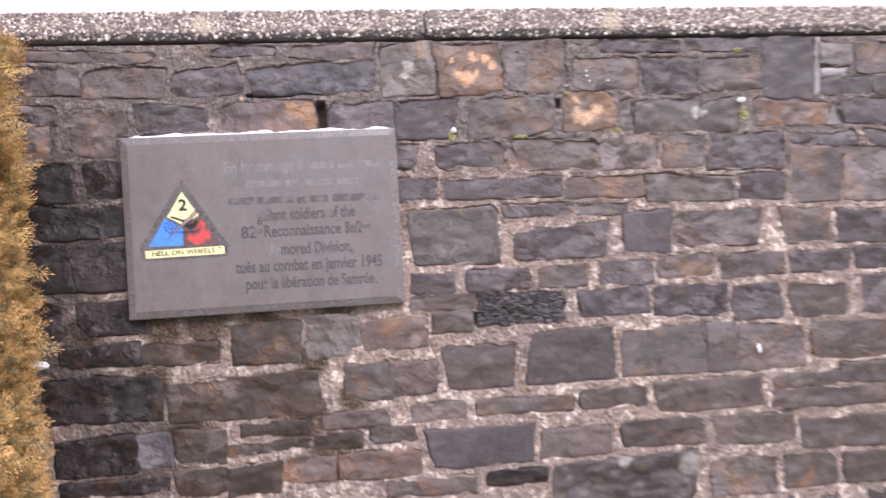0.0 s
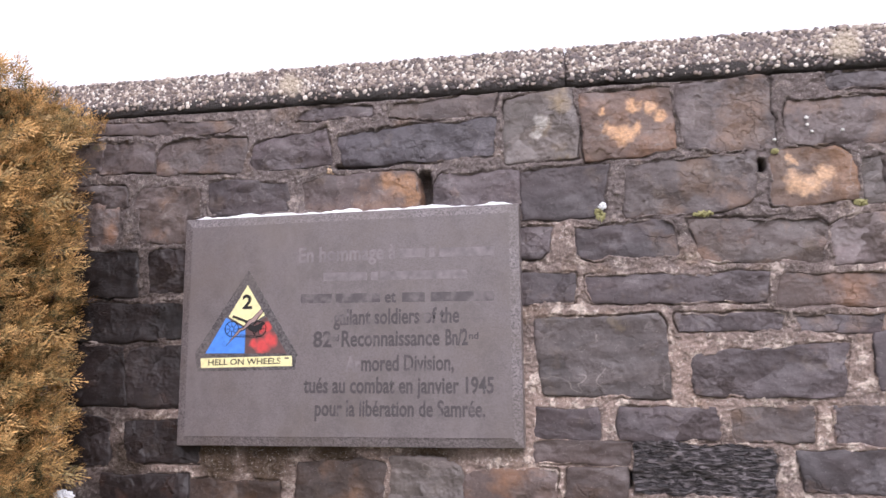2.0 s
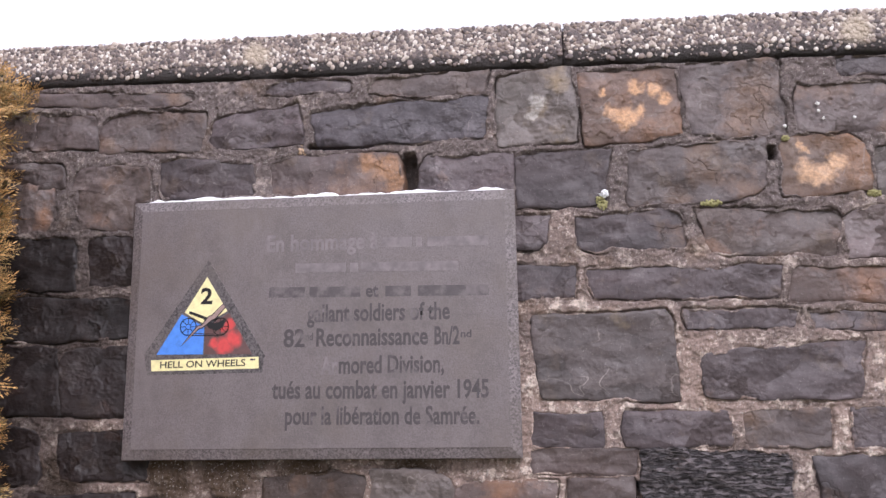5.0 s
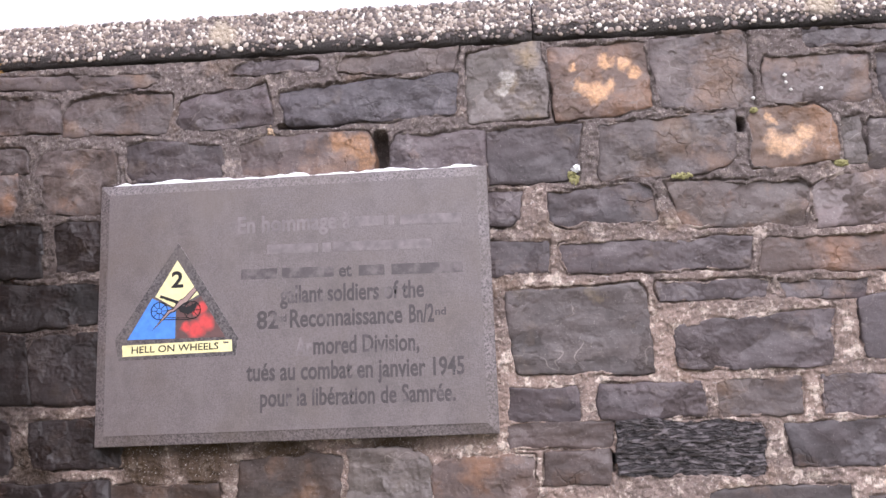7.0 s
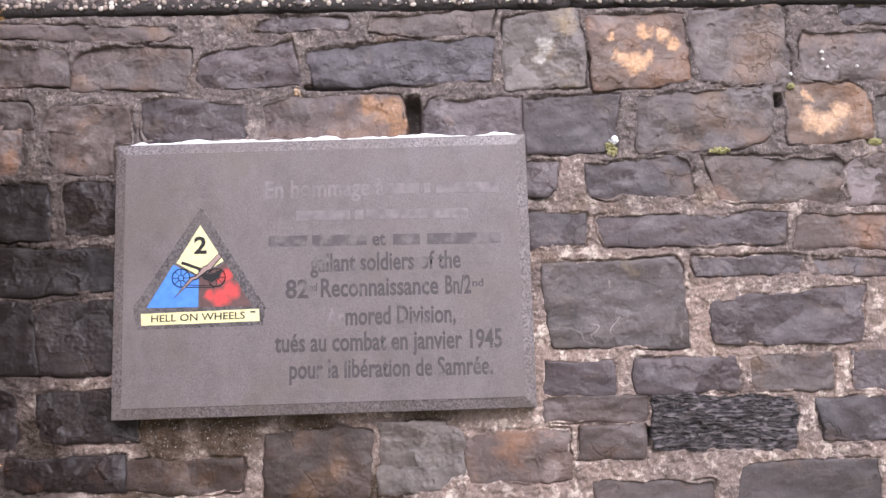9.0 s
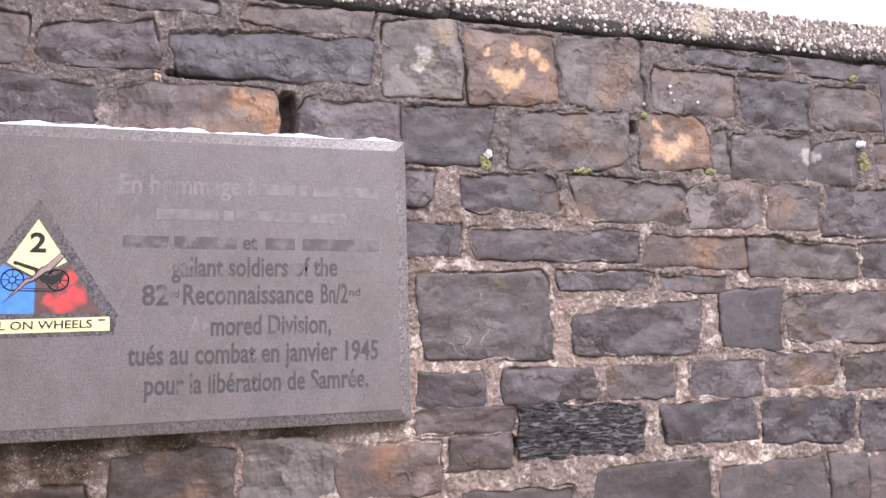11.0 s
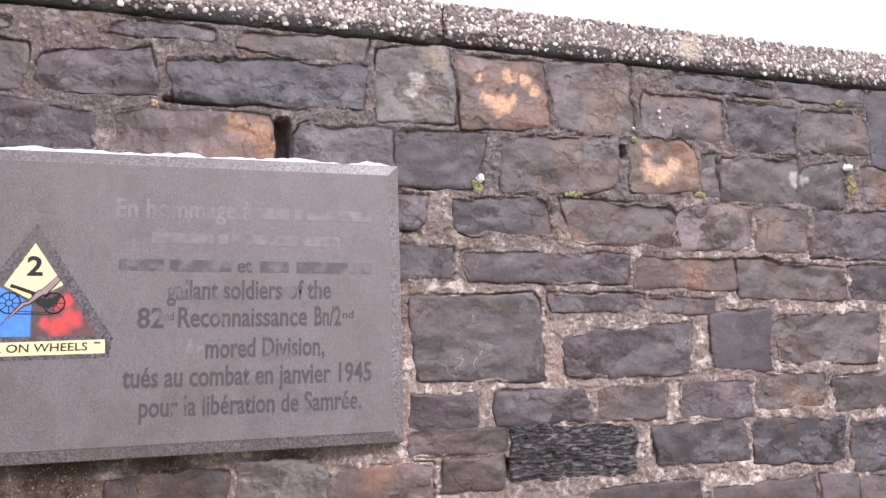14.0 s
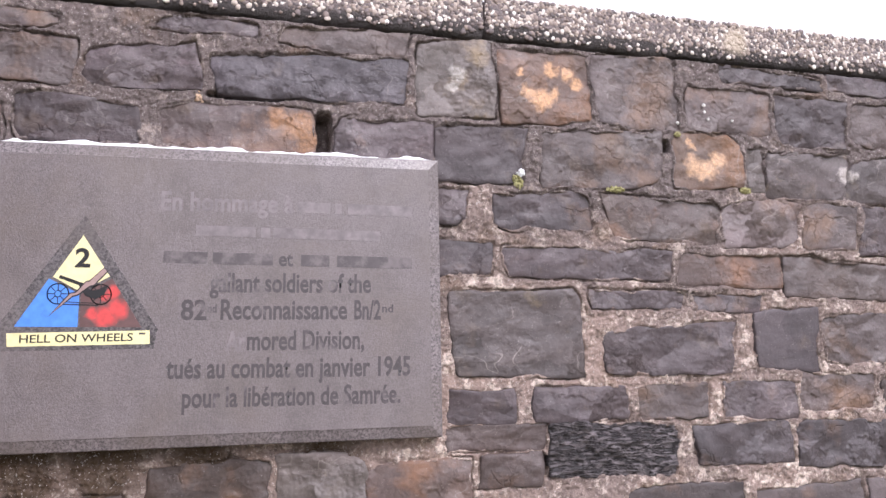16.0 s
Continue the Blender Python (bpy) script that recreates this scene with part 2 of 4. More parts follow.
def mortar_material():
    m = Mat("lime_mortar", 0.88, 0.2)
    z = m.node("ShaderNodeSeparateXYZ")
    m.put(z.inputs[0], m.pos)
    patch = m.noise(5, 4)
    grain = m.noise(120, 6, 0.75)
    lumps = m.noise(40, 6, 0.72)
    # grey mortar in the top courses, blending to a lighter sandy tone lower down
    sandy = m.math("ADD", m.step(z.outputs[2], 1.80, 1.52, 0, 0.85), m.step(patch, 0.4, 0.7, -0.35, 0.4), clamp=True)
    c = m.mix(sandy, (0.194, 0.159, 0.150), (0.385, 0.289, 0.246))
    c = m.mix(m.math("MULTIPLY", m.step(lumps, 0.54, 0.58), m.step(sandy, 0, 1, 0.18, 0.9)), c, (0.80, 0.68, 0.59))
    c = m.mix(m.step(m.noise(27, 6, 0.75), 0.54, 0.58, 0, 0.42), c, (0.13, 0.104, 0.094))
    c = m.mix(m.step(m.noise(85, 5, 0.7), 0.60, 0.66, 0, 0.45), c, (0.08, 0.066, 0.06))
    c = m.mix(m.step(m.noise(11, 4), 0.58, 0.68, 0, 0.32), c, (0.25, 0.155, 0.085))
    c = m.mix(m.math("MULTIPLY", m.spots(((-0.16, 1.305, 0.07), (-0.05, 1.305, 0.08), (0.08, 1.30, 0.07), (0.26, 1.285, 0.08), (0.20, 1.21, 0.06), (-0.36, 1.30, 0.06), (0.18, 1.05, 0.09), (-0.10, 1.05, 0.08), (-0.20, 1.17, 0.07), (0.24, 0.94, 0.08), (0.30, 1.10, 0.05)), 0.06, 14.0), m.step(grain, 0.35, 0.6, 0.7, 1.0)), c, (0.074, 0.049, 0.030))  # brown damp stain below the plaque
    c = m.mix(m.step(m.noise(300, 2), 0.62, 0.7, 0, 0.6), c, (0.72, 0.68, 0.64))
    c = m.mix(1.0, c, m.step(grain, 0.25, 0.75, 0.65, 1.35), "MULTIPLY")
    c = m.mix(m.spots(((-0.42, 1.64, 0.2), (-0.42, 1.42, 0.17), (-0.36, 1.52, 0.16), (-0.40, 1.18, 0.2), (-0.25, 0.98, 0.2)), 0.08, 12.0, 0.3), c, m.mix(0.78, c, (0.045, 0.036, 0.034)))  # damp beside the hedge, with the hedge's shade mixed into the colour
    m.bump((grain, 0.006), (lumps, 0.010))
    return m.done(c)


def concrete_material():
    m = Mat("washed_concrete", 0.85, 0.25)
    z = m.node("ShaderNodeSeparateXYZ")
    m.put(z.inputs[0], m.pos)
    grain = m.noise(210, 5, 0.7)
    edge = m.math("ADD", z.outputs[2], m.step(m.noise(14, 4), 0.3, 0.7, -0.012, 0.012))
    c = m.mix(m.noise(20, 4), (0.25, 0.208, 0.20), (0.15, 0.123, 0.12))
    c = m.mix(m.step(edge, 2.056, 2.043), c, (0.07, 0.062, 0.06))  # darker along the drip edge
    c = m.mix(m.step(m.noise(60, 4), 0.6, 0.7, 0, 0.5), c, (0.06, 0.062, 0.045))
    c = m.mix(m.spots(((-0.036, 2.066, 0.030), (1.037, 2.066, 0.034)), 0.03), c, (0.5, 0.42, 0.33))
    m.bump((grain, 0.004))
    return m.done(c)


def pebble_material():
    m = Mat("river_pebbles", 0.5, 0.4)
    r = m.node("ShaderNodeNewGeometry").outputs["Random Per Island"]
    ramp = m.node("ShaderNodeValToRGB")
    ramp.color_ramp.interpolation = "LINEAR"
    stops = ((0.0, (0.09, 0.075, 0.075)), (0.35, (0.19, 0.15, 0.14)), (0.6, (0.30, 0.235, 0.195)), (0.8, (0.50, 0.42, 0.36)), (0.92, (0.72, 0.65, 0.58)), (1.0, (0.88, 0.84, 0.79)))
    while len(ramp.color_ramp.elements) < len(stops):
        ramp.color_ramp.elements.new(0.5)
    for e, (p, c) in zip(ramp.color_ramp.elements, stops):
        e.position, e.color = p, (*c, 1)
    m.put(ramp.inputs[0], r)
    c = m.mix(m.step(m.noise(260, 4), 0.5, 0.75, 0, 0.5), ramp.outputs[0], (0.16, 0.13, 0.11))
    c = m.mix(m.math("MULTIPLY", m.spots(((-0.036, 2.066, 0.030), (1.037, 2.066, 0.034)), 0.03), 0.7), c, (0.55, 0.46, 0.35))
    return m.done(c)


def granite_material(name, polished, dim=(0.032, 0.028, 0.029), bright=(0.150, 0.132, 0.134)):
    m = Mat(name, 0.3 if polished else 0.5, 0.5)
    speck = m.noise(260 if polished else 420, 3, 0.75)
    cloudy = m.noise(9, 5)
    a, b = (dim, bright) if polished else ((0.138, 0.117, 0.117), (0.196, 0.168, 0.167))
    c = m.mix(m.step(speck, 0.4, 0.6), a, b)
    c = m.mix(m.step(m.noise(300, 2), 0.68, 0.76, 0, 0.4), c, (0.36, 0.34, 0.33))
    c = m.mix(m.step(cloudy, 0.45, 0.7, 0, 0.6), c, (0.150, 0.122, 0.106))
    c = m.mix(m.step(m.noise(40, 6, 0.7, (1, 1, 0.25)), 0.56, 0.72, 0, 0.25), c, (0.24, 0.215, 0.21))
    c = m.mix(m.step(m.noise(15, 7, 0.72), 0.48, 0.66, 0, 0.45), c, (0.105, 0.090, 0.086))
    c = m.mix(m.step(m.noise(7, 6, 0.7, (1, 1, 0.4)), 0.52, 0.68, 0, 0.4), c, (0.235, 0.205, 0.20))
    m.bump((speck, 0.0003 if polished else 0.0006))
    return m.done(c, None if polished else m.step(m.noise(24, 5), 0.3, 0.7, 0.30, 0.46))


def paint_material(name, colour, worn=0.3, under=(0.14, 0.125, 0.125), scale=30.0, rough=0.45, where=()):
    m = Mat(name, rough, 0.4)
    n = m.noise(scale, 5, 0.65)
    c = m.mix(m.step(n, 0.66 - 0.3 * worn, 0.80 - 0.3 * worn, 0, 0.9), colour, under)
    if where:
        c = m.mix(m.spots(where, 0.016, 70), c, under)
    c = m.mix(1.0, c, m.step(m.noise(90, 4), 0.3, 0.7, 0.85, 1.12), "MULTIPLY")
    return m.done(c)


def foliage_material():
    m = Mat("thuja_sprays", 0.6, 0.3)
    r = m.node("ShaderNodeNewGeometry").outputs["Random Per Island"]
    tip = m.node("ShaderNodeAttribute")
    tip.attribute_name = "along"
    n = m.noise(42, 3, 0.6)
    # olive towards the twig, frost-browned towards the tips
    brown = m.math("ADD", tip.outputs["Fac"], m.step(n, 0.3, 0.7, -0.45, 0.45), clamp=True)
    c = m.mix(m.step(brown, 0.25, 0.75), (0.135, 0.122, 0.055), (0.64, 0.385, 0.150))
    c = m.mix(m.step(m.noise(13, 3), 0.52, 0.64, 0, 0.55), c, (0.22, 0.215, 0.11))
    c = m.mix(m.step(m.noise(31, 3), 0.58, 0.7, 0, 0.6), c, (0.46, 0.235, 0.10))
    c = m.mix(m.step(m.noise(24, 3), 0.6, 0.7, 0, 0.6), c, (0.68, 0.50, 0.26))
    c = m.mix(1.0, c, m.step(r, 0, 1, 0.5, 1.45), "MULTIPLY")
    m.b.inputs["Subsurface Weight"].default_value = 0.0
    return m.done(c)


def plain_material(name, a, b, scale, rough=0.8, depth=0.004):
    m = Mat(name, rough, 0.25)
    n = m.noise(scale, 5, 0.65)
    m.bump((n, depth))
    return m.done(m.mix(m.step(n, 0.3, 0.7), a, b))


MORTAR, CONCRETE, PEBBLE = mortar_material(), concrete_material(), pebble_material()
HONED, POLISHED = granite_material("honed_granite", False), granite_material("polished_granite", True)
EDGE = granite_material("worn_polished_edge", True, (0.085, 0.072, 0.073), (0.250, 0.216, 0.217))
# pale patches mix wear with sky glints painted into the letters
LETTER = paint_material("dark_lettering", (0.076, 0.066, 0.068), 0.33, (0.200, 0.172, 0.175), 30.0)
WORN = paint_material("worn_lettering", (0.090, 0.078, 0.080), 0.62, (0.175, 0.150, 0.152), 34.0)
# worn letters, painted pale where their grooves would mirror the sky
WORN_SKYLIT = paint_material("worn_skylit_lettering", (0.222, 0.194, 0.197), 0.6, (0.16, 0.138, 0.141), 34.0)
YELLOW = paint_material("cream_yellow_enamel", (0.88, 0.80, 0.42), 0.0, (0.8, 0.7, 0.35))
BLUE = paint_material("sky_blue_enamel", (0.09, 0.27, 0.80), 0.05, (0.07, 0.18, 0.5))
RED = paint_material("flaked_red_enamel", (0.135, 0.074, 0.070), -0.3, (0.62, 0.075, 0.072), 40.0, where=((-0.046, 1.533, 0.018), (-0.062, 1.521, 0.018), (-0.079, 1.527, 0.011), (-0.052, 1.557, 0.013), (-0.066, 1.552, 0.009)))
BLACK = paint_material("black_enamel", (0.015, 0.014, 0.015), 0.0)
PINK = paint_material("worn_bolt_paint", (0.36, 0.25, 0.23), 0.1, (0.5, 0.4, 0.36))
SNOW = plain_material("old_snow", (0.85, 0.87, 0.9), (0.93, 0.93, 0.94), 120, 0.6, 0.003)
FOLIAGE = foliage_material()
BARK = plain_material("brown_bark", (0.09, 0.06, 0.04), (0.17, 0.12, 0.08), 60, 0.9, 0.01)
HEDGE_CORE = plain_material("shaded_hedge_core", (0.035, 0.026, 0.014), (0.075, 0.055, 0.025), 55, 0.95, 0.02)
MOSS = plain_material("green_moss", (0.26, 0.245, 0.10), (0.48, 0.45, 0.23), 200, 0.95, 0.004)
CHIP = plain_material("cream_mortar_chip", (0.55, 0.38, 0.24), (0.72, 0.56, 0.42), 150, 0.9, 0.004)
LICHEN = plain_material("pale_lichen", (0.7, 0.69, 0.66), (0.85, 0.84, 0.8), 200, 0.9, 0.002)
GRASS = plain_material("winter_grass", (0.075, 0.078, 0.035), (0.13, 0.115, 0.06), 3, 0.95, 0.02)


# ---- helpers for meshes ----
def mesh_object(name, verts, faces, material, smooth=True):
    me = bpy.data.meshes.new(name)
    me.from_pydata(verts, [], faces)
    me.materials.append(material)
    if smooth:
        me.polygons.foreach_set("use_smooth", [True] * len(me.polygons))
    me.update()
    return new(name, me)


def under(ob, parent, label=""):
    ob.parent = parent
    ob.matrix_parent_inverse = Matrix.Translation(-parent.location)
    return tagged(ob, label)


def part(name, bm, material, parent, label="", smooth=False):
    me = bpy.data.meshes.new(name)
    bm.to_mesh(me)
    bm.free()
    me.materials.append(material)
    if smooth:
        me.polygons.foreach_set("use_smooth", [True] * len(me.polygons))
    return under(new(name, me), parent, label)


def box(x0, x1, y0, y1, z0, z1, bevel=0.0):
    bm = bmesh.new()
    bmesh.ops.create_cube(bm, size=1, matrix=Matrix.Translation(((x0 + x1) / 2, (y0 + y1) / 2, (z0 + z1) / 2)) @ Matrix.Diagonal((x1 - x0, y1 - y0, z1 - z0, 1)))
    if bevel:
        bmesh.ops.bevel(bm, geom=bm.edges[:], offset=bevel, segments=2, profile=0.6, affect="EDGES")
    return bm


def fbm(x, y, z, octaves=4):
    return noise.fractal(Vector((x, y, z)), 0.7, 2.1, octaves)


# ---- ground and wall ----
tagged(mesh_object("ground", [(-2500, -2500, 0), (2500, -2500, 0), (2500, 2500, 0), (-2500, 2500, 0)], [(0, 1, 2, 3)], GRASS), "short winter grass ground sheet", "ground", kind="structure")

WALL_LEFT, WALL_RIGHT, WALL_TOP = -2.6, 3.6, 2.018
me = bpy.data.meshes.new("wall")
bm = box(WALL_LEFT, WALL_RIGHT, 0.055, 0.40, 0.0, WALL_TOP)
bm.to_mesh(me)
bm.free()
me.materials.append(MORTAR)
wall = tagged(new("wall", me), "old rubble stone wall of dark slate with sandy mortar", "wall", kind="structure")


BLOCKS = []  # the outline of each facing stone, for the joints between them


def stone(x, z, w, h, tone, rough, tilt=0.0, taper=0.0, wedge=0.0, lean=0.0, cell=0.0085, single=True):
    """One facing stone: centre, width, height, kind of rock, roughness of its face, and how far the block departs from a true rectangle."""
    seed = x * 131.7 + z * 57.3
    grow = 0.002 if tone == "c" else 0.019 if z < 1.45 else 0.015
    w, h = w + grow + (0.006 if tone != "c" and z < 1.25 else 0.0), h + grow
    if tone == "k":
        cell = 0.0045
    nx, nz = max(5, round(w / cell)), max(4, round(h / cell))
    us = [0.0, 0.0012 / w, 0.0024 / w, 0.0038 / w] + [0.009 / w + (1 - 0.018 / w) * i / nx for i in range(nx + 1)] + [1 - 0.0038 / w, 1 - 0.0024 / w, 1 - 0.0012 / w, 1.0]
    vs = [0.0, 0.0012 / h, 0.0024 / h, 0.0038 / h] + [0.009 / h + (1 - 0.018 / h) * i / nz for i in range(nz + 1)] + [1 - 0.0038 / h, 1 - 0.0024 / h, 1 - 0.0012 / h, 1.0] if h > 0.03 else [0.0, 0.0018 / h, 0.25, 0.5, 0.75, 1 - 0.0018 / h, 1.0]
    proud = (0.004 if tone == "c" else 0.009) + 0.007 * abs(noise.noise(Vector((seed, 3.0, 1.0)))) + 0.002 * rough
    slope_x, slope_z = 0.04 * noise.noise(Vector((seed, 9.0, 2.0))), 0.05 * noise.noise(Vector((seed, 4.0, 7.0)))
    chips = [(sa, sb, max(0.0, 0.028 * noise.noise(Vector((seed * 1.7, 5.0 * sa, 3.0 * sb))))) for sa in (-1, 1) for sb in (-1, 1)] if tone != "c" else []
    verts, faces = [], []
    for v in vs:
        for u in us:
            a, b = 2 * u - 1, 2 * v - 1
            corner = 1 - 0.018 * (a * a * b * b) ** 3
            px = x + corner * a * (w + b * taper / 2) / 2 + b * lean / 2
            pz = z + corner * b * (h + a * wedge / 2) / 2 + a * tilt / 2
            for sa, sb, cut in chips:  # broken corners
                t = max(0.0, a * sa + b * sb - 1.5) / 0.5
                px -= sa * cut * t
                pz -= sb * cut * t * min(1.0, h / w + 0.3)
            rim = max(abs(a), abs(b)) ** 3
            px += rim * (0.0062 * fbm(px * 12, seed, pz * 12, 5) + 0.0024 * noise.noise(Vector((px * 95, seed, pz * 95))))
            pz += rim * (0.0062 * fbm(px * 12, seed + 50, pz * 12, 5) + 0.0024 * noise.noise(Vector((px * 95, seed + 50, pz * 95))))
            d = min(u * w, (1 - u) * w, v * h, (1 - v) * h)
            n = fbm(px * 11, seed, pz * 15, 4)
            steps = math.floor(n * 3.5 + 0.5 + 0.4 * noise.noise(Vector((px * 40, seed, pz * 60)))) / 3.5
            y = -proud - slope_x * (px - x) - slope_z * (pz - z)
            y -= rough * (0.0042 * n + 0.0075 * steps) + 0.0012 * fbm(px * 60, seed, pz * 60, 2)
            if tone == "k":
                y -= 0.0055 * noise.noise(Vector((px * 55, seed, pz * 150))) + 0.004 * noise.noise(Vector((px * 110, seed, pz * 260)))
            y += (0.030 + proud) * math.exp(-((d / 0.0012) ** 2)) + 0.0008 * math.exp(-d / 0.004)
            verts.append((px, y, pz))
    n = len(us)
    for j in range(len(vs) - 1):
        for i in range(n - 1):
            k = j * n + i
            faces.append((k, k + 1, k + n + 1, k + n))
    if not single:
        return verts, faces
    k = n * (len(vs) - 1)
    rim = list(range(n)) + [j * n + n - 1 for j in range(1, len(vs))] + list(range(k + n - 2, k - 1, -1)) + [j * n for j in range(len(vs) - 2, 0, -1)]
    BLOCKS.append([(verts[i][0], verts[i][2]) for i in rim])
    return under(mesh_object("stone", verts, faces, STONE[tone]), wall)


# ---- coping of washed concrete slabs ----
def pebbles(x0, x1, count, seed):
    """River pebbles that stand out of the slab's front and top edge, as one sheet of stuff."""
    rng = np.random.default_rng(seed)
    balls = []
    for level in (1, 2):
        bm = bmesh.new()
        bmesh.ops.create_icosphere(bm, subdivisions=level, radius=1)
        balls.append((np.array([v.co[:] for v in bm.verts]), np.array([[v.index for v in f.verts] for f in bm.faces])))
        bm.free()
    verts, faces, total = [], [], 0
    for i in range(count):
        r = 0.0015 + 0.0036 * rng.random() ** 1.8
        px = rng.uniform(max(x0, -0.75) + r, min(x1, 1.95) - r)
        if rng.random() < 0.80:
            pz = rng.uniform(2.047, 2.099) if rng.random() < 0.95 else rng.uniform(2.028, 2.047)
            centre = np.array((px, -0.0156 + 0.2 * r, pz))
        else:
            centre = np.array((px, rng.uniform(-0.012, 0.03), 2.0970))
        ball, tris = balls[r > 0.0031]
        shape = ball * (r * rng.uniform(0.8, 1.35, 3)) * np.array((1, 0.5, 1))
        a = rng.uniform(0, math.pi)
        turn = np.array(((math.cos(a), 0, math.sin(a)), (0, 1, 0), (-math.sin(a), 0, math.cos(a))))
        verts.append(shape @ turn.T + centre)
        faces.append(tris + total)
        total += len(ball)
    return mesh_object("pebbles", np.concatenate(verts).tolist(), np.concatenate(faces).tolist(), PEBBLE)


def coping_slab(x0, x1, count, seed):
    """A slab with a wavering front edge; its pebbles are a part of it."""
    nx, prof = round((x1 - x0) / 0.012), ((0.40, 2.100), (0.03, 2.100), (-0.010, 2.0985), (-0.0175, 2.094), (-0.0205, 2.085), (-0.0205, 2.066), (-0.0205, 2.048), (-0.0200, 2.034), (-0.0175, 2.026), (-0.011, 2.021), (0.004, 2.020), (0.40, 2.020))
    verts, faces = [], []
    for i in range(nx + 1):
        x = x0 + (x1 - x0) * i / nx
        end = min(i, nx - i)
        for y, z in prof:
            k = 0.0035 if y < 0.03 else 0.0
            inset = 0.004 if end == 0 and y < 0.05 else 0.0
            verts.append((x, y + 0.005 + inset + k * 0.5 * fbm(x * 30, y * 30, z * 30, 3), z - inset * (1 if z > 2.06 else -1) + k * fbm(x * 17, 7.0, z * 40, 3)))
    m = len(prof)
    for i in range(nx):
        for j in range(m):
            a, b = i * m + j, i * m + (j + 1) % m
            faces.append((a, a + m, b + m, b))
    faces += [tuple(range(m)), tuple(range(nx * m + m - 1, nx * m - 1, -1))]
    slab = tagged(mesh_object("coping_slab", verts, faces, CONCRETE), "washed concrete coping slab with pebbles and a dark lower edge", "coping", "coping slabs", "structure")
    if count:
        tagged(under(pebbles(x0, x1, count, seed), slab, "white, tan and grey river pebbles"), kind="stuff")
    return slab


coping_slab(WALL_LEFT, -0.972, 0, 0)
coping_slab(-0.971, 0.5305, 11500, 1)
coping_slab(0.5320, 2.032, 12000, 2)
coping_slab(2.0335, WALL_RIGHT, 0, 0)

for jx in (-0.9715, 0.53125, 2.03275):
    bm = box(jx - 0.003, jx + 0.003, 0.004, 0.39, 2.023, 2.092)
    me = bpy.data.meshes.new("joint_mortar")
    bm.to_mesh(me)
    bm.free()
    me.materials.append(CONCRETE)
    tagged(new("joint_mortar", me), "dark recessed mortar between two coping slabs", "mortar", kind="structure")


# ---- memorial plaque ----
PLAQUE_Y = -0.047
plaque = tagged(new("memorial_plaque"), "grey granite memorial plaque with worn lettering and painted badge", "plaque")
plaque.location = (0.097, 0, 1.336)


def polygon(points, y0, y1):
    """A flat shape with a little thickness, from points (x, z)."""
    bm = bmesh.new()
    front = [bm.verts.new((x, y1, z)) for x, z in points]
    back = [bm.verts.new((x, y0, z)) for x, z in points]
    bm.faces.new(front)
    bm.faces.new(back[::-1])
    for i in range(len(points)):
        j = (i + 1) % len(points)
        bm.faces.new((front[i], back[i], back[j], front[j]))
    bmesh.ops.recalc_face_normals(bm, faces=bm.faces[:])
    return bm


# corners of the slab: it hangs a little out of level
CX, CZ, PW, PH, PTILT = 0.1022, 1.5575, 0.6815, 0.450, math.radians(0.7)


def on_slab(u, v):
    return CX + u * math.cos(PTILT) - v * math.sin(PTILT), CZ + u * math.sin(PTILT) + v * math.cos(PTILT)


def slab_ring(inset, y):
    return [(*(p := on_slab(a * (PW / 2 - inset), b * (PH / 2 - inset)))[:1], y, p[1]) for a, b in ((-1, -1), (1, -1), (1, 1), (-1, 1))]


BEVEL = 0.019
bm = bmesh.new()
rings = [[bm.verts.new(c) for c in slab_ring(i, y)] for i, y in ((0.0, 0.004), (0.0, -0.0395), (0.0012, -0.0410), (BEVEL, PLAQUE_Y + 0.0008))]
for a, b in zip(rings, rings[1:]):
    for i in range(4):
        bm.faces.new((a[i], a[(i + 1) % 4], b[(i + 1) % 4], b[i]))
bm.faces.new(rings[-1])
bmesh.ops.recalc_face_normals(bm, faces=bm.faces[:])
part("slab", bm, EDGE, plaque, "dark polished granite with broad bevelled edges")
bm = polygon([(c[0], c[2]) for c in slab_ring(BEVEL - 0.0005, 0)], PLAQUE_Y + 0.0006, PLAQUE_Y)
part("face", bm, HONED, plaque, "honed grey granite face")


def layer(name, points, level, material, parent, label=""):
    return part(name, polygon(points, PLAQUE_Y + 0.0002, PLAQUE_Y - 0.0004 * level), material, parent, label)


badge = layer("badge", [(-0.096, 1.671), (0.012, 1.504), (0.010, 1.500), (0.008, 1.476), (-0.196, 1.472), (-0.202, 1.500), (-0.203, 1.507)], 1, POLISHED, plaque, "polished dark triangle with painted fields")
layer("yellow_field", [(-0.097, 1.641), (-0.1345, 1.579), (-0.097, 1.558), (-0.058, 1.581)], 2, YELLOW, badge, "cream yellow enamel field")
layer("blue_field", [(-0.1395, 1.5765), (-0.181, 1.507), (-0.098, 1.507), (-0.098, 1.5545)], 2, BLUE, badge, "sky blue enamel field")
layer("red_field", [(-0.0545, 1.578), (-0.0955, 1.5545), (-0.0955, 1.507), (-0.011, 1.507)], 2, RED, badge, "flaked red enamel field")
banner = layer("banner", [(-0.190, 1.4975), (-0.1885, 1.4785), (0.0015, 1.4828), (0.0005, 1.5025)], 2, YELLOW, badge, "cream yellow enamel strip")


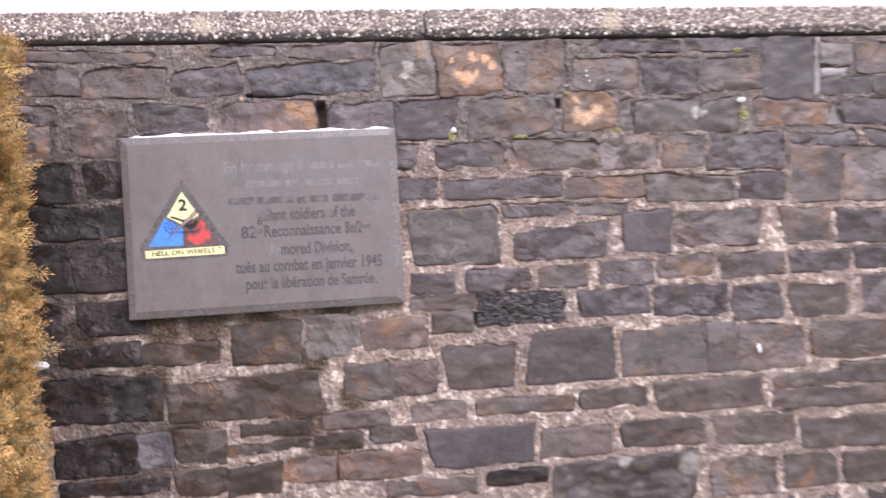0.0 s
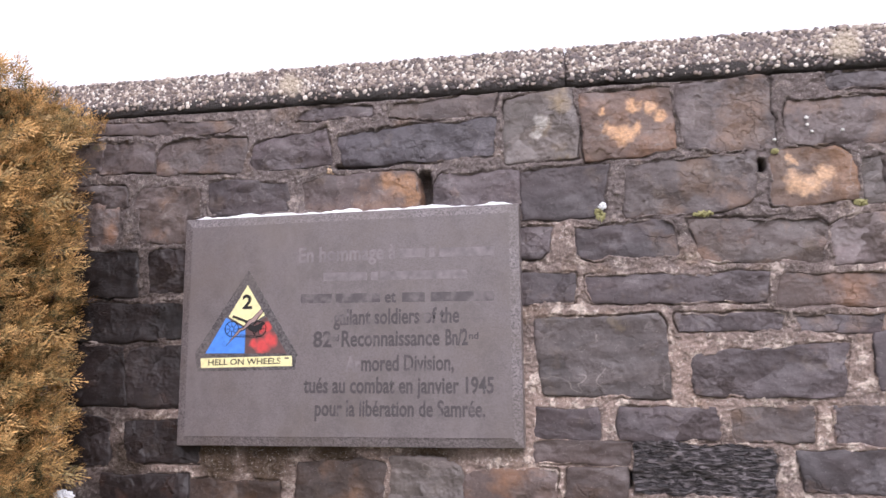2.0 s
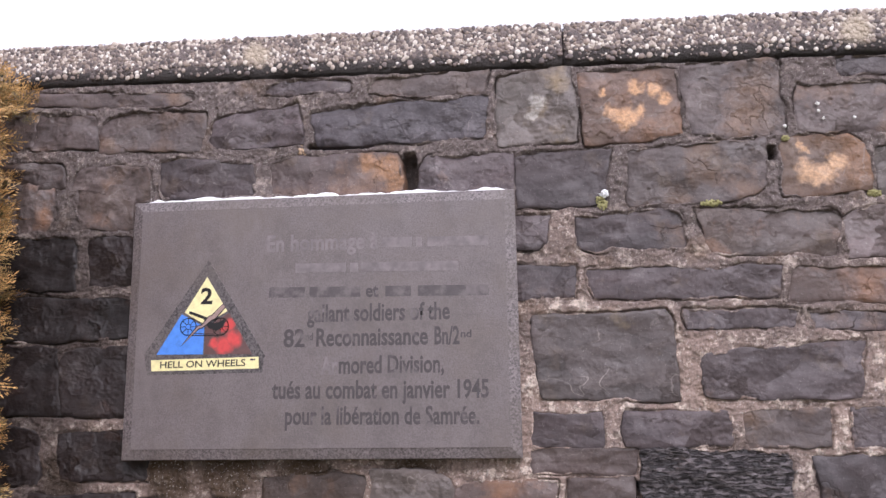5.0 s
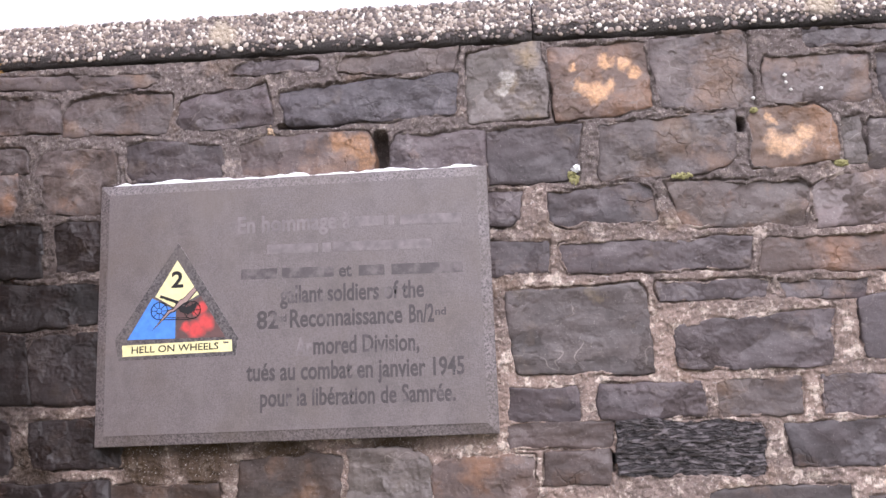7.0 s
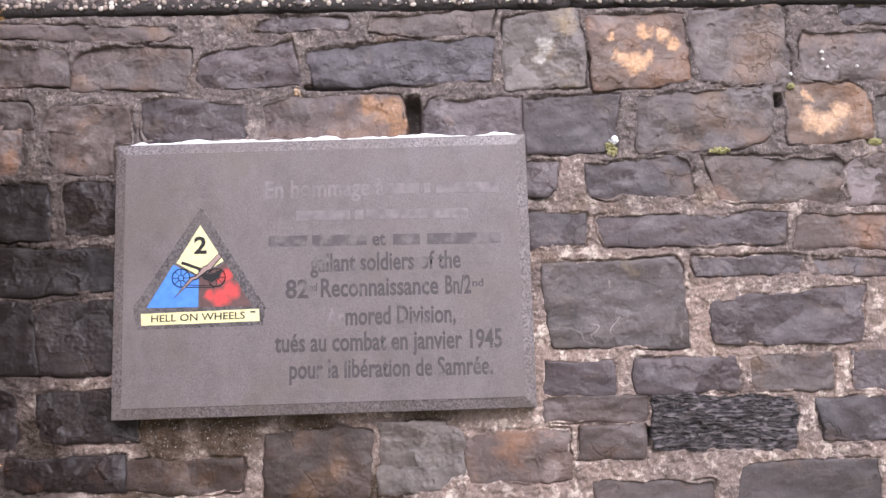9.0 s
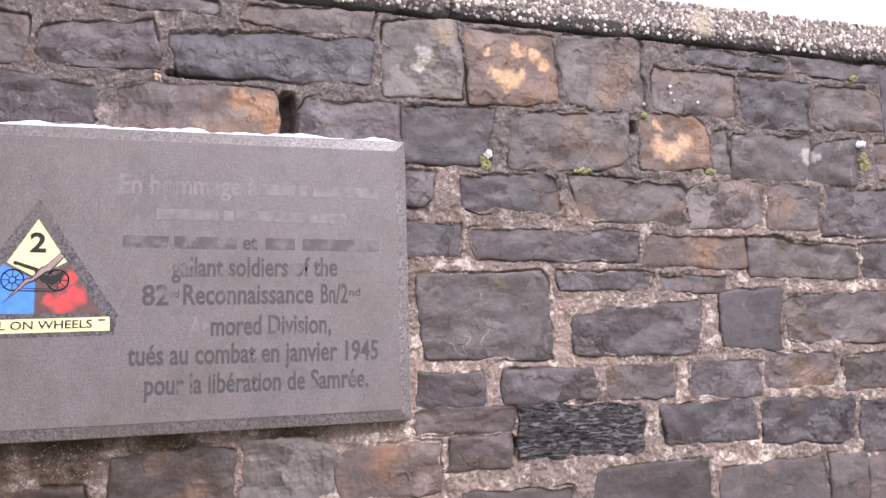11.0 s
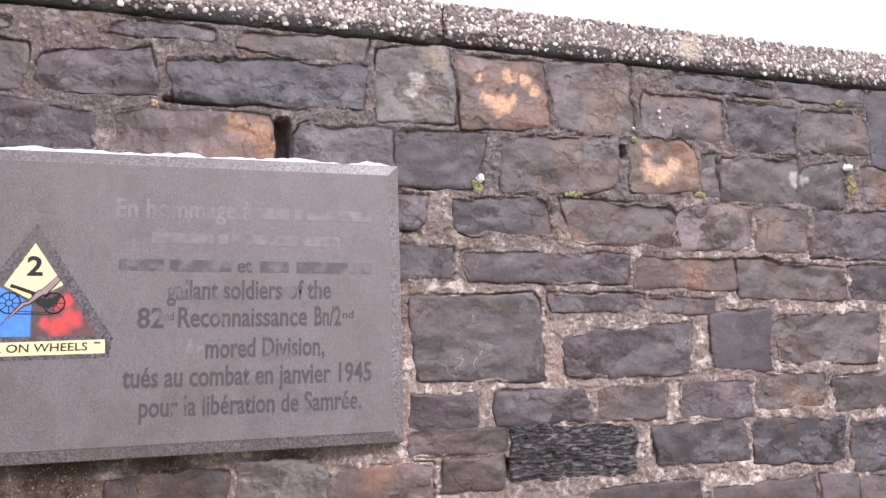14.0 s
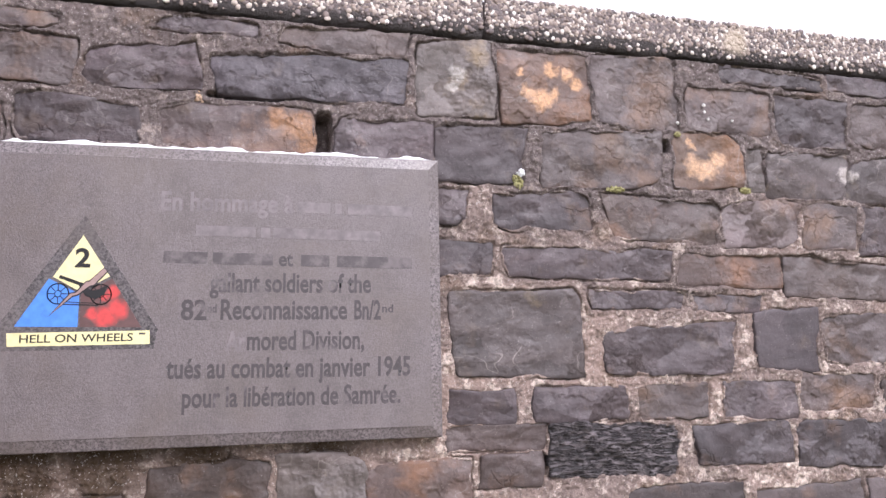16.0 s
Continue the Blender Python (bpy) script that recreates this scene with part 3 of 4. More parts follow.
def hoop(name, cx, cz, rx, rz, thick, level, parent):
    """A flat elliptic ring."""
    bm = bmesh.new()
    n, rows = 36, []
    for s in (0, 1):
        rows.append([bm.verts.new((cx + (rx - s * thick) * math.cos(2 * math.pi * i / n), PLAQUE_Y - 0.0004 * level, cz + (rz - s * thick) * math.sin(2 * math.pi * i / n))) for i in range(n)])
    for i in range(n):
        bm.faces.new((rows[0][i], rows[0][(i + 1) % n], rows[1][(i + 1) % n], rows[1][i]))
    bmesh.ops.solidify(bm, geom=bm.faces[:], thickness=0.0003)
    return part(name, bm, BLACK, parent)


def stroke(name, x0, z0, x1, z1, thick, level, material, parent):
    d = Vector((x1 - x0, z1 - z0)).normalized() * thick / 2
    return layer(name, [(x0 - d.y, z0 + d.x), (x0 + d.y, z0 - d.x), (x1 + d.y, z1 - d.x), (x1 - d.y, z1 + d.x)], level, material, parent)


# tank track, gun and lightning bolt
for cx in (-0.1265, -0.0690):
    hoop("track_wheel", cx, 1.5545, 0.0150, 0.0155, 0.0016, 3, badge)
    hoop("wheel_hub", cx, 1.5545, 0.0050, 0.0052, 0.0012, 3, badge)
    for i in range(8):
        a = i * math.pi / 4
        stroke("spoke", cx + 0.004 * math.cos(a), 1.5545 + 0.004 * math.sin(a), cx + 0.0142 * math.cos(a), 1.5545 + 0.0145 * math.sin(a), 0.0012, 3.3, BLACK, badge)
stroke("track", -0.122, 1.5395, -0.072, 1.5385, 0.0016, 3, BLACK, badge)
stroke("track", -0.118, 1.5430, -0.078, 1.5415, 0.0012, 3, BLACK, badge)
stroke("gun", -0.126, 1.5795, -0.088, 1.5660, 0.0050, 3.6, BLACK, badge)
stroke("gun_highlight", -0.121, 1.5745, -0.104, 1.5660, 0.0022, 3.9, YELLOW, badge)
layer("breech", [(-0.100, 1.568), (-0.080, 1.560), (-0.072, 1.562), (-0.060, 1.569), (-0.064, 1.554), (-0.076, 1.547), (-0.090, 1.552)], 3.4, BLACK, badge)
layer("lightning_outline", [(-0.0660, 1.5945), (-0.0600, 1.5885), (-0.0790, 1.5660), (-0.0840, 1.5655), (-0.1000, 1.5520), (-0.1070, 1.5500), (-0.1385, 1.5205), (-0.1110, 1.5560), (-0.1030, 1.5580), (-0.0905, 1.5735), (-0.0855, 1.5745)], 3.7, BLACK, badge)
layer("lightning_bolt", [(-0.0665, 1.5930), (-0.0620, 1.5885), (-0.0795, 1.5680), (-0.0845, 1.5670), (-0.1010, 1.5535), (-0.1070, 1.5520), (-0.1350, 1.5240), (-0.1100, 1.5545), (-0.1020, 1.5565), (-0.0900, 1.5720), (-0.0850, 1.5730)], 4.2, PINK, badge, "worn pinkish lightning bolt")


def lettering(name, text, x0, x1, z, height, material, parent, level=1, slope=0.0, bold=0.024):
    """One run of letters between x0 and x1 with its foot at z; height is that of a capital."""
    c = bpy.data.curves.new(name, "FONT")
    c.body, c.size, c.offset, c.extrude, c.resolution_u = text, 1.0, bold, 0.0, 3
    tmp = new(name, c)
    bpy.context.view_layer.update()
    me = bpy.data.meshes.new_from_object(tmp.evaluated_get(bpy.context.evaluated_depsgraph_get()))
    bpy.data.objects.remove(tmp)
    me.name = name
    lo, hi = min(v.co.x for v in me.vertices), max(v.co.x for v in me.vertices)
    for v in me.vertices:
        u = (v.co.x - lo) / (hi - lo)
        v.co = (x0 + u * (x1 - x0), PLAQUE_Y - 0.0004 * level, z + slope * u + v.co.y * height / 0.69)
    me.materials.clear()
    me.materials.append(material)
    return under(new(name, me), parent)


def bar(name, x0, x1, z, height, material, parent, level=1):
    return part(name, box(x0, x1, PLAQUE_Y - 0.0004 * level, PLAQUE_Y + 0.0002, z, z + height, 0.0), material, parent)


lettering("numeral", "2", -0.1065, -0.0855, 1.5945, 0.0265, BLACK, badge, 3, bold=0.03)
lettering("motto", "HELL ON WHEELS", -0.173, -0.022, 1.4838, 0.0112, BLACK, badge, 3, 0.0034, 0.012)
bar("small_mark", -0.014, -0.005, 1.4965, 0.0028, LETTER, badge, 3)

lettering("inscription", "En hommage à", 0.008, 0.205, 1.684, 0.028, WORN_SKYLIT, plaque, slope=0.003)
for a, b in ((0.212, 0.262), (0.270, 0.280), (0.290, 0.394)):
    bar("name_bar", a, b, 1.688, 0.017, WORN_SKYLIT, plaque)
for a, b in ((0.060, 0.148), (0.156, 0.170), (0.175, 0.342)):
    bar("name_bar", a, b, 1.646, 0.016, WORN_SKYLIT, plaque)
for a, b in ((0.015, 0.078), (0.086, 0.175), (0.218, 0.262), (0.274, 0.394)):
    bar("name_bar", a, b, 1.603, 0.018, WORN, plaque)
lettering("inscription", "et", 0.184, 0.206, 1.603, 0.022, LETTER, plaque)
lettering("inscription", "gallant soldiers of the", 0.083, 0.328, 1.561, 0.0285, LETTER, plaque, slope=0.003)
lettering("inscription", "82", 0.043, 0.080, 1.519, 0.0290, LETTER, plaque)
lettering("inscription", "nd", 0.0815, 0.094, 1.530, 0.012, LETTER, plaque)
lettering("inscription", "Reconnaissance", 0.100, 0.291, 1.520, 0.0290, LETTER, plaque, slope=0.002)
lettering("inscription", "Bn/2", 0.302, 0.344, 1.522, 0.0290, LETTER, plaque)
lettering("inscription", "nd", 0.346, 0.364, 1.533, 0.012, LETTER, plaque)
lettering("inscription", "Ar", 0.109, 0.138, 1.473, 0.0285, WORN_SKYLIT, plaque)
lettering("inscription", "mored Division,", 0.140, 0.318, 1.474, 0.0285, LETTER, plaque, slope=0.002)
lettering("inscription", "tués au combat en", 0.026, 0.240, 1.4325, 0.0290, LETTER, plaque, slope=0.001)
lettering("inscription", "janvier 1945", 0.248, 0.392, 1.4335, 0.0290, LETTER, plaque, slope=0.001)
lettering("inscription", "pour la libération de Samrée.", 0.050, 0.376, 1.390, 0.0285, LETTER, plaque, slope=0.002)


def snow_ridge(name, x0, x1, y0, y1, z, slope, thick):
    """A lumpy ridge of old snow along a ledge."""
    nx, ny = round((x1 - x0) / 0.004), 8
    verts, faces = [], []
    for i in range(nx + 1):
        x = x0 + (x1 - x0) * i / nx
        t = thick * max(0.12, 0.55 + 0.9 * fbm(x * 16, 2.0, 0.0, 3)) * min(1.0, (i + 0.5) / 6, (nx - i + 0.5) / 6)
        for j in range(ny + 1):
            a = math.pi * j / ny
            y = (y0 + y1) / 2 - math.cos(a) * (y1 - y0) / 2 * (0.93 + 0.07 * fbm(x * 40, 1.0, a, 2))
            verts.append((x, y, z + slope * (x - x0) - 0.001 + (t + 0.001) * math.sin(a) ** 0.5))
    for i in range(nx):
        for j in range(ny):
            k = i * (ny + 1) + j
            faces.append((k, k + ny + 1, k + ny + 2, k + 1))
    return mesh_object(name, verts, faces, SNOW)


tagged(snow_ridge("snow_ridge", -0.222, 0.433, -0.0400, 0.0, 1.779, math.tan(PTILT), 0.0105), "thin ridge of old white snow on the plaque's top edge", "snow")


# ---- moss, lichen and snow flecks on the wall ----
def tuft(name, x, z, w, h, count, material, label, category, size=0.0028, y=-0.012, deep=0.006):
    rng = random.Random(round(x * 1000 + z * 7000))
    bm = bmesh.new()
    for _ in range(count):
        a, r = rng.uniform(0, 2 * math.pi), rng.random() ** 0.6
        m = Matrix.Translation((x + w / 2 * r * math.cos(a), y - rng.random() * deep * (1 - r), z + h / 2 * r * math.sin(a)))
        s = size * rng.uniform(0.5, 1.2)
        bmesh.ops.create_icosphere(bm, subdivisions=1, radius=1, matrix=m @ Euler([rng.uniform(0, 3) for _ in range(3)]).to_matrix().to_4x4() @ Matrix.Diagonal((s, s * 0.7, s * 1.3, 1)))
    me = bpy.data.meshes.new(name)
    bm.to_mesh(me)
    bm.free()
    me.materials.append(material)
    return tagged(new(name, me), label, category)


tuft("moss_tuft", 0.590, 1.765, 0.018, 0.026, 70, MOSS, "small yellow-green moss tuft in a mortar joint", "moss")
tuft("moss_tuft", 0.775, 1.760, 0.034, 0.010, 70, MOSS, "flat yellow-green moss strip in a mortar joint", "moss")
tuft("moss_tuft", 1.042, 1.771, 0.022, 0.010, 50, MOSS, "small green moss tuft under an orange stone", "moss")
tuft("moss_tuft", 1.392, 1.981, 0.018, 0.012, 40, MOSS, "small green moss tuft below the coping", "moss", y=-0.016)
tuft("moss_tuft", 1.405, 1.803, 0.024, 0.075, 170, MOSS, "hanging green moss tuft between two stones", "moss", 0.0032)
tuft("moss_tuft", 0.905, 1.871, 0.012, 0.008, 24, MOSS, "small green moss tuft between stones", "moss")
tuft("snow_fleck", 0.594, 1.781, 0.013, 0.010, 26, SNOW, "fleck of white snow on a moss tuft", "snow", 0.0032, -0.014)
tuft("snow_fleck", 1.397, 1.843, 0.022, 0.013, 40, SNOW, "fleck of white snow on a moss tuft", "snow", 0.0035, -0.015)
tuft("snow_fleck", 1.414, 1.161, 0.010, 0.026, 40, SNOW, "small white snow fleck stuck to a stone", "snow", 0.003, -0.015)
tuft("mortar_chip", 0.052, 1.880, 0.022, 0.030, 60, CHIP, "loose cream mortar chip between two stones", "mortar", 0.0030, -0.004, 0.008)
for dx, dz in ((0.963, 1.918), (1.021, 1.904), (0.970, 1.905), (0.905, 1.892), (0.962, 1.931)):
    tuft("lichen_dot", dx, dz, 0.005, 0.005, 12, LICHEN, "tiny white lichen dot on brown stone", "lichen", 0.0018, -0.014, 0.001)


# ---- clipped thuja ----
def frond(rng):
    """A flat fan of scale leaves along +x, of length 1: side twigs with small lobes."""
    quads = []

    def lobe(x, y, a, size, lift):
        c, s = math.cos(a), math.sin(a)
        for u, v in ((0, 0), (0.5, 0.13), (1, 0), (0.5, -0.13)):
            quads.append((x + size * (u * c - v * s), y + size * (u * s + v * c), lift + 0.04 * u * size))

    for i in range(8):
        x = 0.06 + 0.112 * i
        reach = 0.36 * math.sin(math.pi * min(1, 0.25 + 0.095 * i)) + 0.06
        for side in (1, -1):
            a = side * rng.uniform(0.55, 0.85)
            lift = rng.uniform(-0.05, 0.05)
            for k in range(3):
                f = (k + 0.15) / 3
                lobe(x + reach * f * math.cos(a), reach * f * math.sin(a), a + (rng.uniform(-0.9, 0.5) if k < 2 else 0.0) * side, reach * 0.42, lift * f)
        lobe(x, 0, rng.uniform(-0.15, 0.15), 0.14, 0)
    lobe(0.95, 0, 0, 0.18, 0)
    return np.array(quads)


HEDGE_X, HEDGE_TOP = -0.462, 2.006
rng = random.Random(5)
fronds = [frond(rng) for _ in range(6)]
chunks, tips = [], []


def spray(p, outward, length):
    d = (outward + Vector((rng.uniform(-0.8, 0.8), rng.uniform(-0.8, 0.8), rng.uniform(-0.5, 0.9)))).normalized()
    side = d.cross(Vector((rng.uniform(-1, 1), rng.uniform(-1, 1), rng.uniform(-0.6, 0.6)))).normalized()
    m = np.array((d, side, d.cross(side))) * length
    shape = rng.choice(fronds)
    chunks.append(shape @ m + np.array(p))
    tips.append(np.clip(shape[:, 0] + 0.5 * np.abs(shape[:, 1]), 0, 1))


for _ in range(8000):
    z, y = rng.uniform(0.62, HEDGE_TOP), rng.uniform(-0.62, 0.0)
    swell = 0.035 * fbm(y * 5, z * 5, 3.0, 3) - 0.085 * max(0.0, (y + 0.15) / 0.15) + 0.040 * min(1.0, max(0.0, (1.95 - z) / 0.75))
    spray((HEDGE_X + swell - rng.random() ** 1.2 * 0.13, y, z), Vector((1, -0.15, 0.25)), rng.choice((0.026, 0.032, 0.038, 0.044, 0.052, 0.064)))
for _ in range(1900):
    x, y = rng.uniform(-1.1, HEDGE_X), rng.uniform(-0.62, 0.03)
    spray((x, y, HEDGE_TOP + 0.05 * fbm(x * 5, y * 5, 1.0, 3) - rng.random() * 0.06), Vector((0.15, -0.1, 1)), rng.uniform(0.03, 0.06))
for _ in range(800):
    x, z = rng.uniform(-1.1, HEDGE_X), rng.uniform(0.3, HEDGE_TOP)
    spray((x, -0.62 + 0.03 * fbm(x * 5, z * 5, 8.0, 3) + rng.random() * 0.06, z), Vector((0, -1, 0.2)), rng.uniform(0.045, 0.08))

thuja = tagged(new("thuja_hedge"), "clipped thuja hedge with golden brown winter foliage", "hedge")
thuja.location = (-0.80, -0.32, 0.0)
cloud_of = np.concatenate(chunks)
foliage = under(mesh_object("foliage", cloud_of.tolist(), np.arange(len(cloud_of)).reshape(-1, 4).tolist(), FOLIAGE, False), thuja, "flat golden brown and olive sprays")
foliage.data.attributes.new("along", "FLOAT", "POINT").data.foreach_set("value", np.concatenate(tips).astype(np.float32))
tagged(foliage, kind="stuff")

# added filler against see-through; its dark colour stands for the inner shade
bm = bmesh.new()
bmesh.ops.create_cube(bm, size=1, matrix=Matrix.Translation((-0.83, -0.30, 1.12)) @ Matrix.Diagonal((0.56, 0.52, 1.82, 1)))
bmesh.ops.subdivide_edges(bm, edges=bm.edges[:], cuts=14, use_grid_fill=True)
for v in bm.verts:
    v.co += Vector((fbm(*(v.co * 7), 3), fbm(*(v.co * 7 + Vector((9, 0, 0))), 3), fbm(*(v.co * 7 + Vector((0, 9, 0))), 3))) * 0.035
part("inner_twigs", bm, HEDGE_CORE, thuja, "dark filler core, coloured for the shade inside the hedge", True)
for tx in (-1.0, -0.66):
    bm = bmesh.new()
    bmesh.ops.create_cone(bm, cap_ends=True, segments=12, radius1=0.045, radius2=0.018, depth=1.9, matrix=Matrix.Translation((tx, -0.30, 0.95)))
    for v in bm.verts:
        v.co.x += 0.02 * math.sin(v.co.z * 3)
    part("trunk", bm, BARK, thuja, "thin brown trunk", True)
tuft("snow_fleck", -0.426, 1.238, 0.045, 0.018, 260, SNOW, "lump of white snow caught in the hedge", "snow", 0.0026, -0.107, 0.02)


# ---- the facing stones, course by course ----
stone(1.115, 1.997, 0.220, 0.023, "g", 0.5, -0.007, 0.001, -0.000, -0.004)
stone(1.351, 1.997, 0.214, 0.027, "g", 0.4, -0.002, 0.011, 0.007, 0.003)
stone(0.481, 1.944, 0.131, 0.128, "t", 0.3, 0.014, -0.004, 0.006, -0.000)
stone(0.645, 1.941, 0.164, 0.123, "R", 0.4, 0.014, 0.003, -0.008, -0.008)
stone(0.824, 1.946, 0.158, 0.128, "n", 0.5, 0.005, 0.003, 0.012, -0.014)
stone(1.017, 1.924, 0.174, 0.076, "n", 0.4, -0.005, -0.000, -0.007, 0.005)
stone(1.200, 1.914, 0.150, 0.091, "g", 0.8, 0.002, 0.009, -0.004, -0.001)
stone(1.375, 1.918, 0.165, 0.085, "n", 0.5, 0.002, -0.009, -0.003, 0.000)
stone(0.234, 1.923, 0.312, 0.065, "s", 0.8, 0.016, 0.023, 0.010, -0.003)
stone(-0.032, 1.919, 0.161, 0.058, "g", 1, 0.015, -0.022, 0.014, -0.005)
stone(-0.235, 1.922, 0.195, 0.070, "n", 0.6, -0.003, 0.007, -0.001, 0.010)
# lighter rock tone here stands in for the veil of sky glare
stone(-0.403, 1.926, 0.123, 0.060, "n", 0.9, -0.006, -0.009, -0.005, 0.007)
stone(-0.332, 1.988, 0.338, 0.018, "n", 0.4, -0.009, 0.008, 0.005, 0.003)
stone(0.059, 1.998, 0.152, 0.019, "g", 0.4, -0.000, -0.030, -0.002, 0.015)
stone(0.287, 1.995, 0.201, 0.034, "b", 0.5, -0.003, 0.001, 0.006, 0.011)
# tone lightened for the sky's veiling glare
stone(-0.531, 1.933, 0.112, 0.063, "n", 0.5, -0.007, 0.006, -0.010, -0.004)
stone(0.356, 1.808, 0.157, 0.096, "g", 0.5, 0.000, 0.002, 0.004, -0.000)
stone(0.523, 1.809, 0.153, 0.089, "g", 0.6, 0.006, 0.012, 0.002, 0.007)
stone(0.115, 1.826, 0.238, 0.070, "q", 0.6, -0.001, 0.001, 0.015, -0.006)
stone(-0.123, 1.825, 0.172, 0.066, "g", 0.9, -0.006, -0.004, -0.001, -0.017)
stone(-0.303, 1.828, 0.143, 0.045, "n", 0.9, -0.016, -0.024, 0.034, 0.006)
# tone lightened for sky glare here too
stone(-0.479, 1.839, 0.151, 0.044, "n", 0.9, 0.000, -0.009, -0.011, -0.009)
stone(0.753, 1.815, 0.230, 0.097, "n", 0.5, 0.013, 0.010, 0.008, -0.002)
stone(0.966, 1.821, 0.137, 0.097, "O", 0.6, 0.006, -0.008, -0.009, -0.006)
stone(1.065, 1.812, 0.026, 0.077, "t", 0.5, 0.001, 0.005, -0.000, -0.004)
stone(1.180, 1.806, 0.173, 0.081, "o", 0.6, 0.006, 0.008, 0.006, 0.016)
stone(1.330, 1.803, 0.112, 0.079, "o", 0.7, 0.011, -0.017, 0.010, 0.016)
stone(1.543, 1.804, 0.204, 0.056, "r", 0.5, -0.004, 0.012, -0.017, -0.007)
stone(1.793, 1.804, 0.188, 0.065, "g", 0.5, -0.008, 0.019, 0.008, -0.006)
stone(1.544, 1.931, 0.147, 0.162, "f", 0.3, -0.004, 0.007, -0.002, 0.008)
stone(1.685, 1.968, 0.089, 0.051, "t", 0.5, -0.001, 0.002, 0.000, 0.007)
stone(1.820, 1.955, 0.149, 0.083, "n", 0.5, -0.002, 0.006, 0.007, 0.002)
stone(1.713, 1.877, 0.147, 0.045, "g", 0.4, 0.000, 0.005, 0.000, -0.000)
stone(1.882, 1.875, 0.156, 0.048, "g", 0.4, 0.000, 0.000, 0.000, 0.003)
stone(0.463, 1.715, 0.058, 0.053, "g", 0.5, 0.000, 0.007, -0.003, 0.004)
stone(0.637, 1.713, 0.174, 0.059, "g", 0.6, 0.011, -0.006, 0.007, -0.014)
stone(0.870, 1.709, 0.220, 0.075, "b", 0.5, -0.005, 0.035, 0.009, -0.013)
stone(1.073, 1.708, 0.157, 0.079, "n", 0.5, 0.003, 0.016, -0.002, 0.012)
stone(1.225, 1.708, 0.110, 0.076, "n", 0.3, -0.001, 0.007, 0.003, 0.012)
stone(1.407, 1.703, 0.215, 0.087, "g", 0.6, -0.003, -0.008, 0.001, 0.007)
stone(1.570, 1.734, 0.065, 0.019, "g", 0.5, 0.003, 0.015, 0.003, 0.000)
stone(1.677, 1.728, 0.100, 0.030, "g", 0.5, 0.002, -0.003, 0.000, -0.002)
stone(1.826, 1.731, 0.114, 0.035, "g", 0.5, -0.007, 0.021, 0.001, -0.008)
stone(1.610, 1.632, 0.141, 0.145, "n", 0.3, -0.003, 0.000, -0.002, 0.008)
stone(1.787, 1.629, 0.182, 0.145, "n", 0.4, -0.003, -0.003, 0.002, 0.009)
stone(0.484, 1.628, 0.103, 0.050, "g", 0.3, 0.002, 0.001, -0.005, 0.001)
stone(0.723, 1.624, 0.308, 0.044, "g", 0.3, -0.001, 0.012, -0.000, -0.001)
stone(1.005, 1.618, 0.203, 0.051, "r", 0.3, -0.004, -0.011, -0.004, 0.010)
stone(1.244, 1.606, 0.247, 0.061, "b", 0.7, -0.011, 0.008, -0.014, 0.004)
stone(1.445, 1.605, 0.131, 0.064, "g", 0.5, 0.000, 0.000, 0.004, 0.003)
stone(0.587, 1.501, 0.225, 0.139, "o", 0.3, 0.005, 0.003, 0.012, -0.019)
stone(0.812, 1.561, 0.178, 0.022, "g", 0.3, 0.001, 0.012, 0.001, 0.001)
stone(0.993, 1.558, 0.128, 0.021, "g", 0.4, -0.002, 0.019, 0.006, -0.001)
stone(0.871, 1.473, 0.250, 0.077, "g", 0.5, 0.011, 0.015, 0.016, 0.005)
stone(1.114, 1.491, 0.125, 0.101, "f", 0.1, 0.002, 0.013, 0.018, 0.002)
stone(1.312, 1.494, 0.236, 0.087, "n", 0.8, 0.002, 0.017, 0.011, 0.010)
stone(1.572, 1.489, 0.132, 0.090, "n", 0.4, -0.001, 0.018, -0.003, -0.003)
stone(1.767, 1.485, 0.205, 0.083, "g", 0.5, -0.007, 0.004, 0.004, 0.003)
stone(0.520, 1.381, 0.105, 0.041, "g", 0.3, -0.002, -0.007, 0.001, 0.002)
stone(0.699, 1.382, 0.162, 0.045, "g", 0.4, 0.004, 0.001, 0.002, 0.002)
stone(0.874, 1.383, 0.117, 0.048, "n", 0.4, 0.002, 0.012, -0.001, -0.003)
stone(1.048, 1.383, 0.138, 0.054, "g", 0.4, -0.004, 0.001, 0.001, -0.002)
stone(1.216, 1.397, 0.153, 0.055, "n", 0.5, 0.001, -0.010, 0.002, 0.006)
stone(1.407, 1.390, 0.182, 0.052, "n", 0.5, 0.005, 0.008, 0.002, -0.001)
stone(1.607, 1.390, 0.169, 0.044, "g", 0.5, 0.000, 0.008, 0.000, -0.002)
stone(1.791, 1.393, 0.149, 0.048, "g", 0.5, -0.004, 0.009, -0.000, -0.002)
stone(0.547, 1.330, 0.166, 0.031, "l", 0.5, -0.004, 0.010, 0.007, -0.004)
stone(0.573, 1.276, 0.100, 0.042, "l", 0.6, -0.000, -0.004, 0.007, 0.004)
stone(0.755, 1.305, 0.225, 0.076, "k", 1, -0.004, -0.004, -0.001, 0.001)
stone(1.010, 1.308, 0.183, 0.061, "v", 0.6, 0.004, 0.001, 0.006, -0.007)
stone(1.227, 1.303, 0.198, 0.068, "v", 0.8, -0.006, 0.014, -0.003, 0.001)
stone(1.420, 1.287, 0.129, 0.086, "v", 0.4, 0.004, -0.016, 0.008, -0.004)
